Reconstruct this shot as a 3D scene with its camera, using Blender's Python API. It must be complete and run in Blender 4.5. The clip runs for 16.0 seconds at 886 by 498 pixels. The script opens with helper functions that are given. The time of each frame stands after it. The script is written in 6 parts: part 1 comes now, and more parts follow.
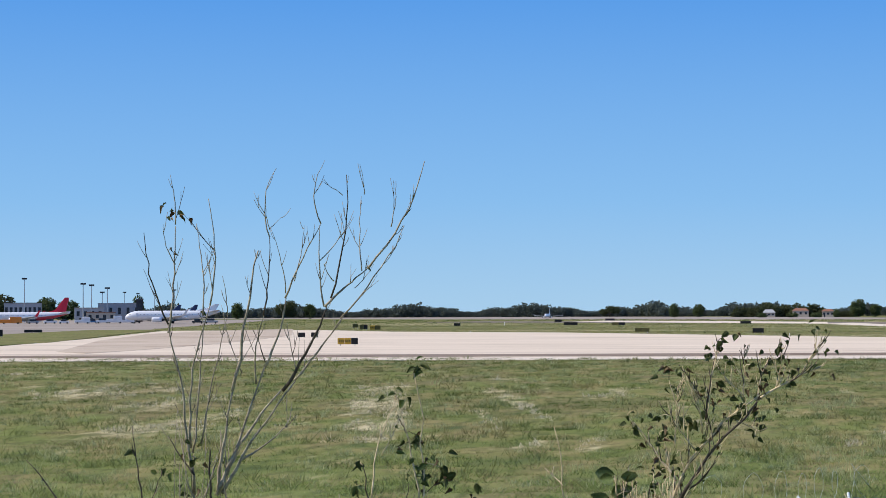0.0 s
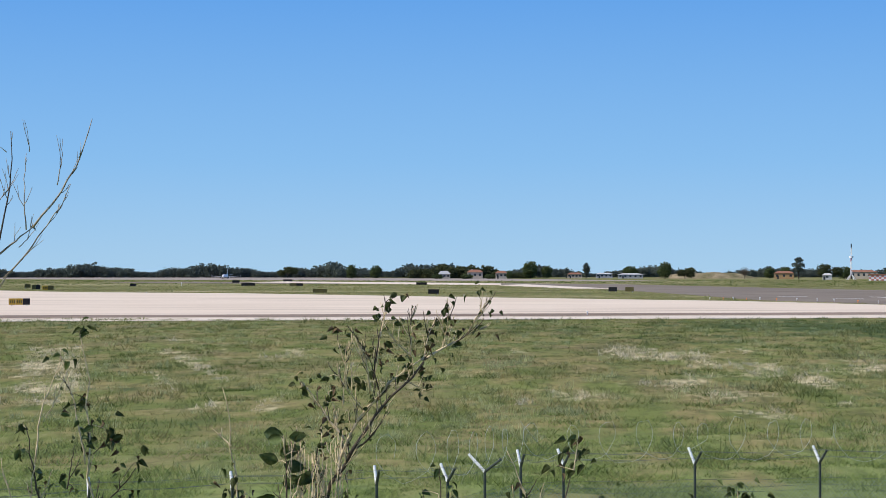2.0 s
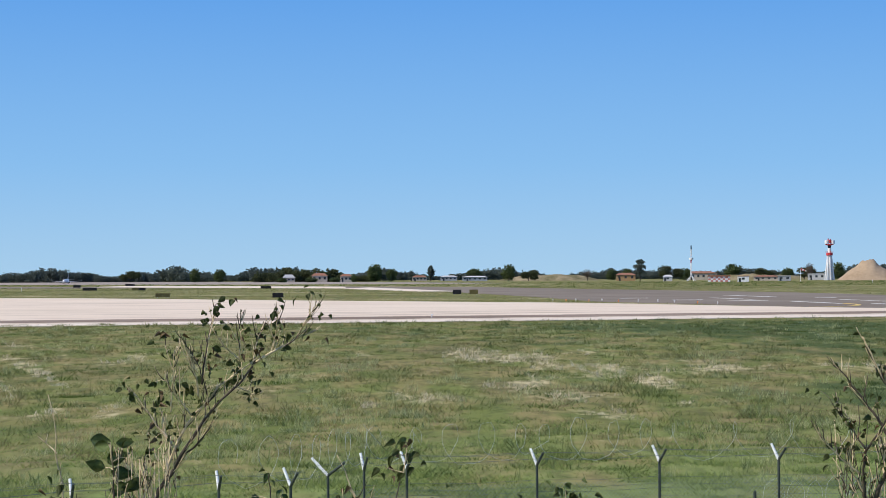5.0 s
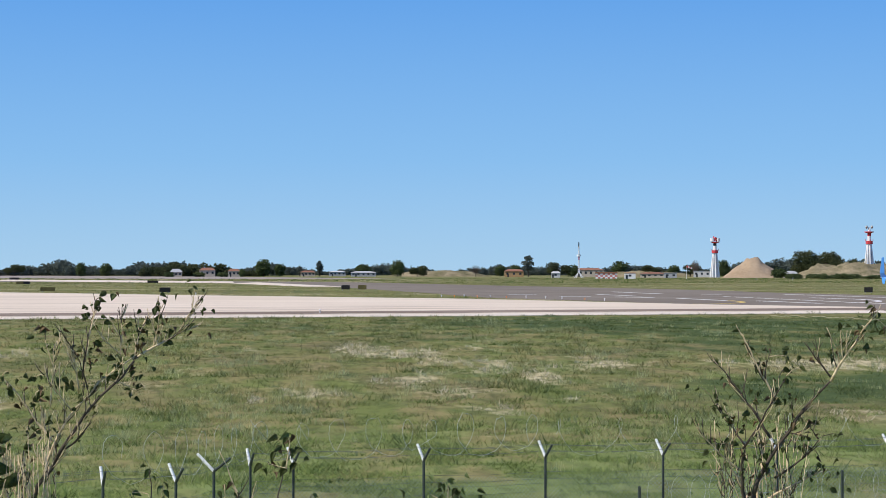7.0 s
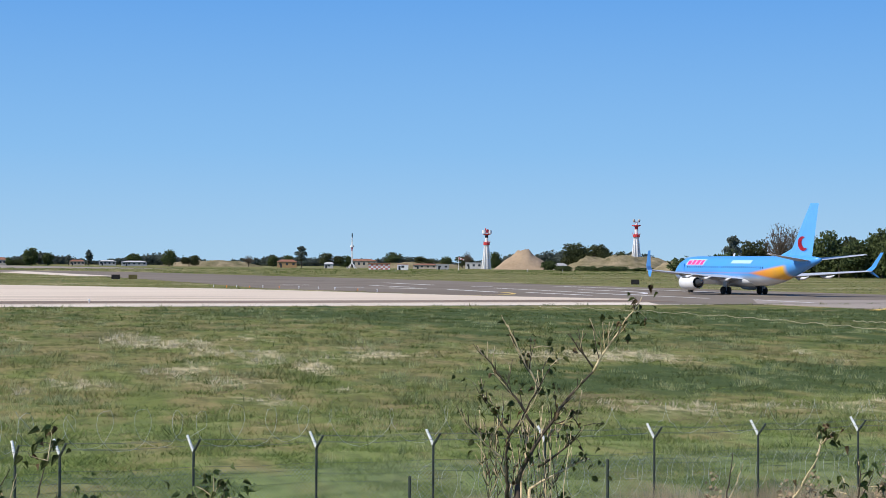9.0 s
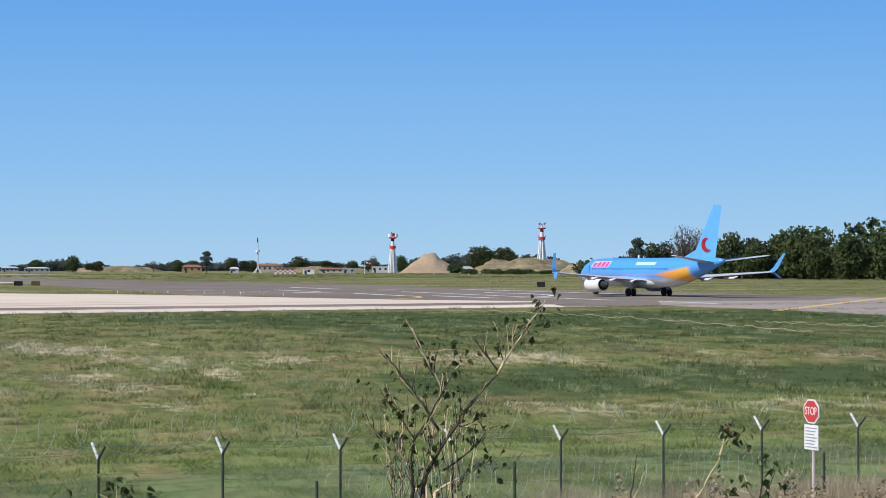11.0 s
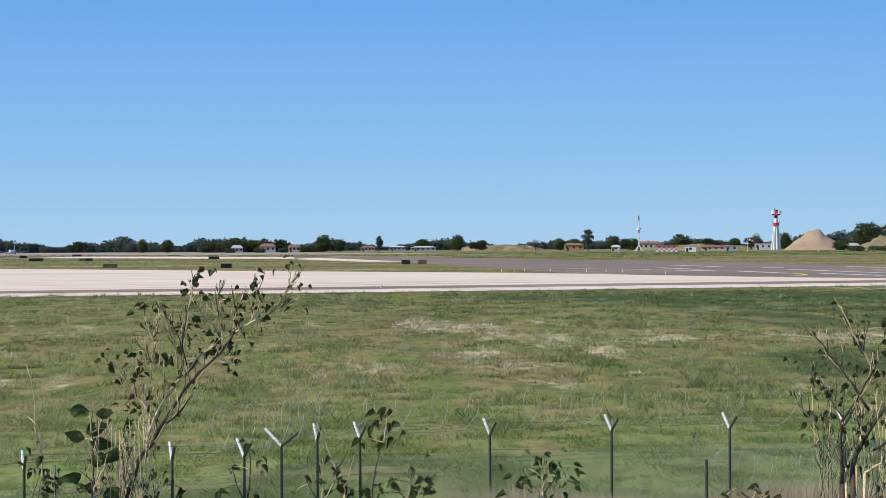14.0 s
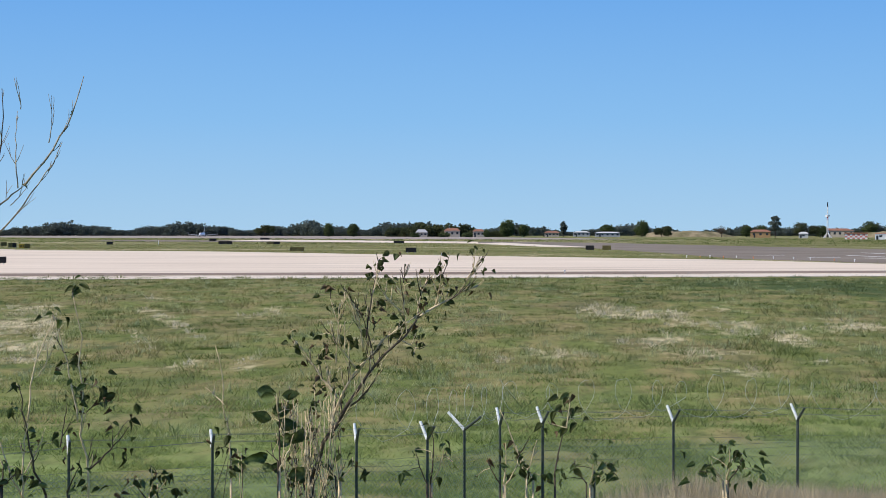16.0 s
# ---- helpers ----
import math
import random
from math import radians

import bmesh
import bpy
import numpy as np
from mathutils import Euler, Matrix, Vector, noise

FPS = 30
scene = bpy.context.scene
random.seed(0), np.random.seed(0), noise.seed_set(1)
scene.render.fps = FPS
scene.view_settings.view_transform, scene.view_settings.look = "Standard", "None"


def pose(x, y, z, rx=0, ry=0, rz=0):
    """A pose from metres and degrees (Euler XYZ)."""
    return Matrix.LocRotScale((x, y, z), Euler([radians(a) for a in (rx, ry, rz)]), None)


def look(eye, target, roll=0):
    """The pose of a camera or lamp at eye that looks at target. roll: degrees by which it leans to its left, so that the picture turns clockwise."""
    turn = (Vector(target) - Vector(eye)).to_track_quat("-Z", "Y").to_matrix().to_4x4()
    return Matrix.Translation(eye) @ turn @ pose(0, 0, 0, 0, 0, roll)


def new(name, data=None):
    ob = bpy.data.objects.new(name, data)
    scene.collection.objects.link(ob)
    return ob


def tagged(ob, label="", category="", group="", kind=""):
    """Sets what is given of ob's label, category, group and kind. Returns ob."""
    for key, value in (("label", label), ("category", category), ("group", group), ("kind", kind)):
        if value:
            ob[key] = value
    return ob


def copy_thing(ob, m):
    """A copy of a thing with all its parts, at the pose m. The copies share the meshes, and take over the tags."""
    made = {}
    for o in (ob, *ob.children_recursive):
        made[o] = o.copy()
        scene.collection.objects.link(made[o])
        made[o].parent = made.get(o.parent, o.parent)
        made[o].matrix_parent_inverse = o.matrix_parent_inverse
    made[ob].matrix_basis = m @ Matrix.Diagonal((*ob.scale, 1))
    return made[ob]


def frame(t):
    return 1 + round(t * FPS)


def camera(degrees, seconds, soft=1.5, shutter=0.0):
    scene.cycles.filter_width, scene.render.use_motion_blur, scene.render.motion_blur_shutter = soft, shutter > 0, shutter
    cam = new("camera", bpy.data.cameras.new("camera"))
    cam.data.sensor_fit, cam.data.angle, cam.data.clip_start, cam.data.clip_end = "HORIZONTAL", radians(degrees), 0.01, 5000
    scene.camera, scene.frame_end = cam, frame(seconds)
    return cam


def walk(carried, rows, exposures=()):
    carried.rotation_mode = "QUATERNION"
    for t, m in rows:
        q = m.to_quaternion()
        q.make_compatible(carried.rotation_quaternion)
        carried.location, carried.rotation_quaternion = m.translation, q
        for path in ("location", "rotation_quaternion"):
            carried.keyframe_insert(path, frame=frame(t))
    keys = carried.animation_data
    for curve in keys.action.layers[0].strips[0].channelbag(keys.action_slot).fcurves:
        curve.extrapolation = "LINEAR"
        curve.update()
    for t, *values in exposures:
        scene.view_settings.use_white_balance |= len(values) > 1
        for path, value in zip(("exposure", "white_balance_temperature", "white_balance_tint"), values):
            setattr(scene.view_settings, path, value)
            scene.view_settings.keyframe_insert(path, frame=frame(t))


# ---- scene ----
# Bearings are degrees to the right of the +Y axis, ranges are metres from the viewpoint.
EYE_Z = 4.15

# ---- camera ----
# seconds, bearing, elevation, roll, sideways drift
WALK = [
    (0.0, -13.502, 1.968, -0.218, -0.033),
    (0.5, -11.537, 1.765, -0.365, -0.035),
    (1.0, -9.078, 1.148, -0.255, -0.036),
    (1.5, -6.051, 0.538, -0.003, -0.025),
    (2.0, -3.641, 0.747, 0.005, -0.012),
    (2.5, -1.743, 0.879, -0.005, 0.000),
    (3.0, -0.649, 0.812, -0.074, 0.008),
    (3.5, 0.000, 0.750, -0.139, 0.008),
    (4.0, 0.544, 0.745, -0.167, 0.012),
    (4.5, 0.902, 0.771, -0.225, 0.020),
    (5.0, 1.129, 0.832, -0.313, 0.028),
    (5.5, 1.422, 0.889, -0.380, 0.034),
    (6.0, 1.978, 0.903, -0.372, 0.038),
    (6.5, 2.996, 0.833, -0.239, 0.041),
    (7.0, 4.541, 0.688, 0.012, 0.040),
    (7.5, 6.415, 0.488, 0.288, 0.045),
    (8.0, 8.112, 0.309, 0.342, 0.049),
    (8.5, 9.621, 0.154, 0.231, 0.050),
    (9.0, 11.499, 0.426, 0.386, 0.053),
    (9.5, 13.145, 0.822, 0.462, 0.058),
    (9.7, 13.552, 0.886, 0.322, 0.058),
    (10.2, 14.277, 0.898, 0.082, 0.060),
    (10.7, 14.522, 0.712, -0.035, 0.060),
    (11.2, 14.136, 0.428, -0.066, 0.058),
    (11.8, 12.627, 0.102, -0.041, 0.050),
    (12.0, 11.828, 0.003, -0.027, 0.045),
    (12.5, 9.389, -0.063, -0.019, 0.025),
    (13.0, 7.655, 0.086, -0.073, 0.006),
    (13.5, 5.393, 0.110, -0.270, -0.025),
    (14.0, 2.711, -0.090, -0.360, -0.052),
    (14.5, 0.662, -0.105, -0.392, -0.064),
    (15.0, -0.767, -0.053, -0.298, -0.072),
    (15.5, -1.990, -0.221, -0.084, -0.064),
    (16.0, -2.940, -0.532, 0.033, -0.052),
]
cam = camera(26.73, 16.0, 0.55)


def view(bearing, elevation, roll, drift):
    b, e = radians(bearing), radians(elevation)
    eye = Vector((drift, 0, EYE_Z))
    way = Vector((math.sin(b) * math.cos(e), math.cos(b) * math.cos(e), math.sin(e)))
    return look(eye, eye + way, roll)


walk(cam, [(t, view(b, e, r, d)) for t, b, e, r, d in WALK])

# ---- light ----
SUN_BEARING, SUN_HEIGHT = -106.0, 44.0
sky_world = bpy.data.worlds.new("daylight")
scene.world = sky_world
sky_world.use_nodes = True
wn = sky_world.node_tree.nodes
wl = sky_world.node_tree.links
sky = wn.new("ShaderNodeTexSky")
sky.sky_type = "NISHITA"
sky.sun_disc = False
sky.sun_elevation = radians(SUN_HEIGHT)
sky.sun_rotation = radians(SUN_BEARING)
sky.altitude, sky.air_density, sky.dust_density, sky.ozone_density = 0, 1.0, 0.2, 2.0
# clear autumn sky: the sky model toned by a blue that pales towards the horizon
coords = wn.new("ShaderNodeTexCoord")
height = wn.new("ShaderNodeSeparateXYZ")
wl.new(coords.outputs["Generated"], height.inputs[0])
pale = wn.new("ShaderNodeValToRGB")
wl.new(height.outputs["Z"], pale.inputs[0])
stops = pale.color_ramp.elements
stops[0].position, stops[0].color = 0.0, (0.375, 0.615, 0.855, 1)
stops[1].position, stops[1].color = 1.0, (0.040, 0.130, 0.430, 1)
for at_z, tone in ((0.06, (0.235, 0.506, 0.870, 1)), (0.17, (0.092, 0.330, 0.820, 1)), (0.45, (0.070, 0.220, 0.640, 1))):
    stops.new(at_z).color = tone
strong = wn.new("ShaderNodeVectorMath")
strong.operation = "SCALE"
strong.inputs["Scale"].default_value = 10.0
wl.new(pale.outputs[0], strong.inputs[0])
tone_mix = wn.new("ShaderNodeMix")
tone_mix.data_type = "RGBA"
tone_mix.inputs["Factor"].default_value = 0.94
wl.new(sky.outputs[0], tone_mix.inputs["A"])
wl.new(strong.outputs[0], tone_mix.inputs["B"])
wn["Background"].inputs["Strength"].default_value = 0.10
wl.new(tone_mix.outputs["Result"], wn["Background"].inputs["Color"])
sun = new("sun", bpy.data.lights.new("sun", "SUN"))
sun.data.energy, sun.data.angle, sun.data.color = 5.0, radians(0.53), (1.0, 0.93, 0.82)
sb, se = radians(SUN_BEARING), radians(SUN_HEIGHT)
sun.matrix_world = look((0, 0, 60), Vector((0, 0, 60)) - Vector((math.sin(sb) * math.cos(se), math.cos(sb) * math.cos(se), math.sin(se))))
scene.view_settings.exposure = 0.0


# ---- materials ----
def material(name, rough=0.8, metal=0.0, spec=0.5):
    m = bpy.data.materials.new(name)
    m.use_nodes = True
    b = m.node_tree.nodes["Principled BSDF"]
    b.inputs["Roughness"].default_value = rough
    b.inputs["Metallic"].default_value = metal
    b.inputs["Specular IOR Level"].default_value = spec
    return m, m.node_tree.nodes, m.node_tree.links, b


def node_noise(n, l, coord, scale, detail=4.0, stretch=None):
    if stretch:
        mp = n.new("ShaderNodeMapping")
        mp.inputs["Scale"].default_value = stretch
        l.new(coord, mp.inputs["Vector"])
        coord = mp.outputs[0]
    t = n.new("ShaderNodeTexNoise")
    t.inputs["Scale"].default_value, t.inputs["Detail"].default_value = scale, detail
    l.new(coord, t.inputs["Vector"])
    return t.outputs["Fac"]


def node_ramp(n, l, fac, a, b):
    r = n.new("ShaderNodeMapRange")
    r.inputs["From Min"].default_value, r.inputs["From Max"].default_value = a, b
    l.new(fac, r.inputs["Value"])
    return r.outputs[0]


def node_mix(n, l, fac, a, b, mode="MIX"):
    x = n.new("ShaderNodeMix")
    x.data_type, x.blend_type = "RGBA", mode
    for sock, v in ((x.inputs["Factor"], fac), (x.inputs["A"], a), (x.inputs["B"], b)):
        if isinstance(v, (int, float)):
            sock.default_value = v
        elif isinstance(v, tuple):
            sock.default_value = (*v, 1)
        else:
            l.new(v, sock)
    return x.outputs["Result"]


def node_math(n, l, op, a, b):
    x = n.new("ShaderNodeMath")
    x.operation = op
    for sock, v in ((x.inputs[0], a), (x.inputs[1], b)):
        if isinstance(v, (int, float)):
            sock.default_value = v
        else:
            l.new(v, sock)
    return x.outputs[0]


def thin_leaf(m, share):
    """Lets a share of the light through, as blades and leaves do."""
    n, l = m.node_tree.nodes, m.node_tree.links
    b = n["Principled BSDF"]
    tr = n.new("ShaderNodeBsdfTranslucent")
    l.new(b.inputs["Base Color"].links[0].from_socket, tr.inputs["Color"])
    mx = n.new("ShaderNodeMixShader")
    mx.inputs[0].default_value = share
    l.new(b.outputs[0], mx.inputs[1])
    l.new(tr.outputs[0], mx.inputs[2])
    l.new(mx.outputs[0], n["Material Output"].inputs["Surface"])
    return m


def worn(name, c1, c2, scale=1.0, rough=0.8, metal=0.0, bump=0.0, fine=8.0, spec=0.25, own=0.0):
    """Two colours mixed by coarse and fine noise at real size; own: how much single pieces differ."""
    m, n, l, b = material(name, rough, metal, spec)
    pos = n.new("ShaderNodeNewGeometry").outputs["Position"]
    a = node_noise(n, l, pos, scale)
    f = node_noise(n, l, pos, scale * fine)
    fac = node_ramp(n, l, node_math(n, l, "ADD", a, node_math(n, l, "MULTIPLY", f, 0.6)), 0.55, 1.05)
    col = node_mix(n, l, fac, c1, c2)
    if own:
        rnd = n.new("ShaderNodeNewGeometry").outputs["Random Per Island"]
        k = node_ramp(n, l, rnd, 0, 1)
        col = node_mix(n, l, node_math(n, l, "MULTIPLY", k, own), col, tuple(min(1, 1.9 * v) for v in c2))
    l.new(col, b.inputs["Base Color"])
    if bump:
        bp = n.new("ShaderNodeBump")
        bp.inputs["Strength"].default_value = bump
        l.new(f, bp.inputs["Height"])
        l.new(bp.outputs[0], b.inputs["Normal"])
    return m


def grass_material(name, tip):
    """Meadow: green and straw by the 'dry' value, mottled at several scales."""
    m, n, l, b = material(name, 0.95, 0, 0.05)
    pos = n.new("ShaderNodeNewGeometry").outputs["Position"]
    at = n.new("ShaderNodeAttribute")
    at.attribute_name = "dry"
    big = node_noise(n, l, pos, 0.05, 5)
    mid = node_noise(n, l, pos, 0.5, 5, (1, 0.45, 1))
    small = node_noise(n, l, pos, 2.2, 4, (1, 0.38, 1))
    green = node_mix(n, l, node_ramp(n, l, big, 0.3, 0.7), GRASS_DEEP, GRASS_LIGHT)
    green = node_mix(n, l, node_ramp(n, l, mid, 0.40, 0.62), green, GRASS_OLIVE)
    green = node_mix(n, l, node_math(n, l, "MULTIPLY", node_ramp(n, l, node_noise(n, l, pos, 0.16, 5, (1, 0.45, 1)), 0.50, 0.68), 0.65), green, GRASS_BROWN)
    green = node_mix(n, l, node_ramp(n, l, node_math(n, l, "SUBTRACT", 0.0, at.outputs["Fac"]), 0.05, 0.40), green, GRASS_DARK)
    sp = n.new("ShaderNodeSeparateXYZ")
    l.new(pos, sp.inputs[0])
    off = node_math(n, l, "SUBTRACT", sp.outputs["Y"], node_math(n, l, "MULTIPLY", sp.outputs["X"], 0.195))
    fresh = node_ramp(n, l, node_math(n, l, "ADD", off, node_math(n, l, "MULTIPLY", big, 14.0)), 68.0, 46.0)
    green = node_mix(n, l, node_math(n, l, "MULTIPLY", fresh, node_ramp(n, l, mid, 0.70, 0.42)), green, GRASS_FRESH)
    straw = node_mix(n, l, node_ramp(n, l, small, 0.3, 0.7), STRAW_DARK, STRAW)
    d = node_math(n, l, "ADD", at.outputs["Fac"], node_math(n, l, "MULTIPLY", node_math(n, l, "SUBTRACT", small, 0.5), 0.9))
    col = node_mix(n, l, node_ramp(n, l, d, 0.32, 1.0), green, straw)
    col = node_mix(n, l, node_ramp(n, l, small, 0.34, 0.54), node_mix(n, l, 0.25 if tip else 0.45, col, (0.028, 0.045, 0.016)), col)
    if tip:
        rnd = n.new("ShaderNodeNewGeometry").outputs["Random Per Island"]
        col = node_mix(n, l, node_math(n, l, "MULTIPLY", rnd, 0.5), col, tip)
    l.new(col, b.inputs["Base Color"])
    bp = n.new("ShaderNodeBump")
    bp.inputs["Strength"].default_value, bp.inputs["Distance"].default_value = 0.6, 0.08
    l.new(small, bp.inputs["Height"])
    l.new(bp.outputs[0], b.inputs["Normal"])
    return m


GRASS_DEEP, GRASS_LIGHT, GRASS_OLIVE, GRASS_DARK, GRASS_BROWN, GRASS_FRESH = (0.120, 0.146, 0.040), (0.194, 0.214, 0.064), (0.252, 0.214, 0.088), (0.078, 0.106, 0.036), (0.190, 0.152, 0.078), (0.208, 0.258, 0.084)
STRAW_DARK, STRAW = (0.29, 0.25, 0.125), (0.60, 0.51, 0.31)
M_GROUND = grass_material("meadow_soil_and_grass", None)
M_BLADE = grass_material("grass_blades", (0.36, 0.41, 0.17))
M_LUSH = worn("lush_green_blades", (0.175, 0.235, 0.07), (0.30, 0.355, 0.12), 0.7, 0.95, spec=0.05, own=0.15)
M_TUFT = worn("pale_green_tufts", (0.25, 0.30, 0.115), (0.46, 0.46, 0.24), 0.6, 0.95, spec=0.05, own=0.25)
M_DRY = worn("brown_dry_grass", (0.33, 0.265, 0.165), (0.56, 0.47, 0.31), 0.8, 0.9, own=0.2)
M_WEED = worn("dark_weed_leaves", (0.065, 0.10, 0.022), (0.11, 0.15, 0.04), 2.0, 0.9, spec=0.05, own=0.2)
M_STALK = worn("dry_stalks", (0.50, 0.43, 0.26), (0.74, 0.65, 0.44), 0.8, 0.9, own=0.2)


def streaked(name, c1, c2, dark, along):
    """Concrete with long faint tyre streaks along one bearing."""
    m, n, l, b = material(name, 0.95, 0, 0.05)
    pos = n.new("ShaderNodeNewGeometry").outputs["Position"]
    mp = n.new("ShaderNodeMapping")
    mp.inputs["Rotation"].default_value = (0, 0, radians(-along))
    l.new(pos, mp.inputs["Vector"])
    big = node_noise(n, l, pos, 0.03, 5)
    fine = node_noise(n, l, pos, 0.9, 4)
    long1 = node_noise(n, l, mp.outputs[0], 1.0, 3, (0.012, 0.22, 1))
    long2 = node_noise(n, l, mp.outputs[0], 1.0, 3, (0.03, 0.6, 1))
    col = node_mix(n, l, node_ramp(n, l, node_math(n, l, "ADD", big, node_math(n, l, "MULTIPLY", fine, 0.4)), 0.5, 0.95), c1, c2)
    col = node_mix(n, l, node_math(n, l, "MULTIPLY", node_ramp(n, l, long1, 0.54, 0.70), 0.75), col, dark)
    col = node_mix(n, l, node_math(n, l, "MULTIPLY", node_ramp(n, l, long2, 0.56, 0.7), 0.35), col, dark)
    l.new(col, b.inputs["Base Color"])
    return m


thin_leaf(M_BLADE, 0.5), thin_leaf(M_TUFT, 0.45), thin_leaf(M_DRY, 0.3), thin_leaf(M_LUSH, 0.5), thin_leaf(M_STALK, 0.4), thin_leaf(M_WEED, 0.4)
M_CONCRETE = streaked("pale_concrete", (0.64, 0.53, 0.41), (0.73, 0.615, 0.485), (0.38, 0.30, 0.225), 13)
M_SHOULDER = worn("white_edge_concrete", (0.62, 0.52, 0.415), (0.74, 0.64, 0.52), 0.1, 0.95, fine=10, spec=0.05)
M_DIRTY = streaked("rubber_darkened_concrete", (0.21, 0.158, 0.12), (0.31, 0.238, 0.185), (0.13, 0.10, 0.08), 13)
M_TRACKED = streaked("tyre_marked_concrete", (0.45, 0.36, 0.275), (0.59, 0.485, 0.375), (0.28, 0.21, 0.155), 75)
M_ASPHALT = streaked("grey_asphalt", (0.185, 0.153, 0.120), (0.255, 0.216, 0.172), (0.135, 0.112, 0.088), 108)
M_ASPHALT_FAR = streaked("light_asphalt", (0.29, 0.245, 0.205), (0.39, 0.335, 0.285), (0.20, 0.17, 0.145), 20)
M_LINE = worn("white_marking_paint", (0.62, 0.60, 0.57), (0.78, 0.76, 0.73), 0.5, 0.7)
M_YELLOW_LINE = worn("yellow_marking_paint", (0.62, 0.43, 0.10), (0.72, 0.52, 0.16), 0.5, 0.7)
M_BLACK = worn("black_sign_face", (0.012, 0.012, 0.012), (0.025, 0.024, 0.022), 2.0, 0.6)
M_SIGN_YELLOW = worn("faded_yellow_sign_face", (0.50, 0.30, 0.03), (0.62, 0.38, 0.05), 1.0, 0.55)
M_OLIVE_SIGN = worn("weathered_sign_back", (0.10, 0.085, 0.03), (0.16, 0.13, 0.045), 1.0, 0.7)
M_STEEL = worn("galvanised_steel", (0.30, 0.32, 0.33), (0.48, 0.50, 0.51), 6.0, 0.45, 0.6)
M_POST = worn("dark_green_fence_paint", (0.035, 0.046, 0.038), (0.075, 0.09, 0.075), 8.0, 0.55)
# near-white tone that carries the sunlight on the left fork arms
M_ARM_LIT = worn("sunlit_arm_tone", (0.66, 0.67, 0.66), (0.84, 0.84, 0.82), 9.0, 0.7)
M_WIRE = worn("fence_wire", (0.10, 0.13, 0.10), (0.19, 0.21, 0.18), 5.0, 0.6, 0.1)
M_MESH = worn("pale_green_wire_mesh", (0.20, 0.25, 0.19), (0.32, 0.37, 0.30), 5.0, 0.6, 0.1)
M_COIL = worn("razor_wire", (0.42, 0.46, 0.40), (0.62, 0.65, 0.58), 5.0, 0.7, 0.1)
M_BARK = worn("grey_brown_bark", (0.40, 0.30, 0.17), (0.80, 0.64, 0.41), 60.0, 0.85, bump=0.3, fine=5)
M_BARK_GREY = worn("weathered_grey_bark", (0.15, 0.118, 0.082), (0.50, 0.42, 0.30), 40.0, 0.85, bump=0.3, fine=5)
M_BARK_DARK = worn("dark_bark", (0.045, 0.035, 0.026), (0.11, 0.085, 0.06), 30.0, 0.85, bump=0.3, fine=5)
M_LEAF = worn("dull_green_leaf", (0.052, 0.070, 0.022), (0.150, 0.175, 0.065), 60.0, 0.55, own=0.15)
M_LEAF_DRY = worn("withered_leaf", (0.09, 0.06, 0.032), (0.22, 0.155, 0.085), 40.0, 0.8, own=0.2)
M_LEAF_BIG = worn("large_green_leaf", (0.075, 0.12, 0.035), (0.22, 0.27, 0.11), 30.0, 0.5, own=0.2)
thin_leaf(M_LEAF, 0.35), thin_leaf(M_LEAF_BIG, 0.3)
M_LITTER = worn("fallen_leaf_litter", (0.15, 0.112, 0.07), (0.30, 0.235, 0.15), 3.0, 0.95, own=0.2)
M_TREE = worn("far_foliage", (0.050, 0.074, 0.033), (0.130, 0.160, 0.068), 0.12, 1.0, fine=8, spec=0.0, own=0.10)
M_TREE_OLIVE = worn("far_olive_foliage", (0.055, 0.068, 0.032), (0.095, 0.105, 0.052), 0.12, 1.0, fine=8, spec=0.0, own=0.10)
# distance haze is mixed into this foliage colour: lifted, greyer and bluer
M_TREE_HAZED = worn("far_hazed_foliage", (0.072, 0.092, 0.082), (0.138, 0.160, 0.132), 0.12, 1.0, fine=8, spec=0.0, own=0.06)
thin_leaf(M_TREE, 0.3), thin_leaf(M_TREE_OLIVE, 0.3), thin_leaf(M_TREE_HAZED, 0.3)
M_TREE_BROWN = worn("autumn_foliage", (0.10, 0.08, 0.062), (0.17, 0.135, 0.105), 0.2, 0.9, fine=8)
M_TRUNK = worn("tree_bark", (0.06, 0.048, 0.036), (0.12, 0.10, 0.08), 1.0, 0.9)
M_WHITE = worn("white_paint", (0.70, 0.70, 0.70), (0.82, 0.82, 0.81), 0.8, 0.45)
M_RED = worn("red_paint", (0.48, 0.045, 0.05), (0.60, 0.07, 0.075), 0.8, 0.5)
M_SAND = worn("sand_heap", (0.30, 0.22, 0.14), (0.40, 0.30, 0.20), 0.08, 0.95, fine=8)
M_BERM = worn("weedy_earth_bank", (0.120, 0.112, 0.058), (0.34, 0.275, 0.175), 0.12, 1.0, fine=7, spec=0.0)
M_WALL = worn("cream_plaster", (0.42, 0.36, 0.28), (0.54, 0.47, 0.38), 0.2, 0.85)
M_WALL_OCHRE = worn("ochre_plaster", (0.36, 0.22, 0.10), (0.46, 0.30, 0.15), 0.2, 0.85)
M_ROOF = worn("clay_tile_roof", (0.22, 0.10, 0.065), (0.32, 0.16, 0.10), 0.4, 0.85)
M_GREY = worn("grey_cladding", (0.33, 0.335, 0.34), (0.43, 0.43, 0.43), 0.15, 0.7)
M_SHED = worn("dull_white_cladding", (0.46, 0.455, 0.44), (0.60, 0.59, 0.57), 0.3, 0.8)
M_DARK = worn("dark_openings", (0.02, 0.024, 0.028), (0.045, 0.05, 0.055), 0.4, 0.3)
M_RUBBER = worn("tyre_rubber", (0.012, 0.012, 0.012), (0.03, 0.03, 0.03), 2.0, 0.8)
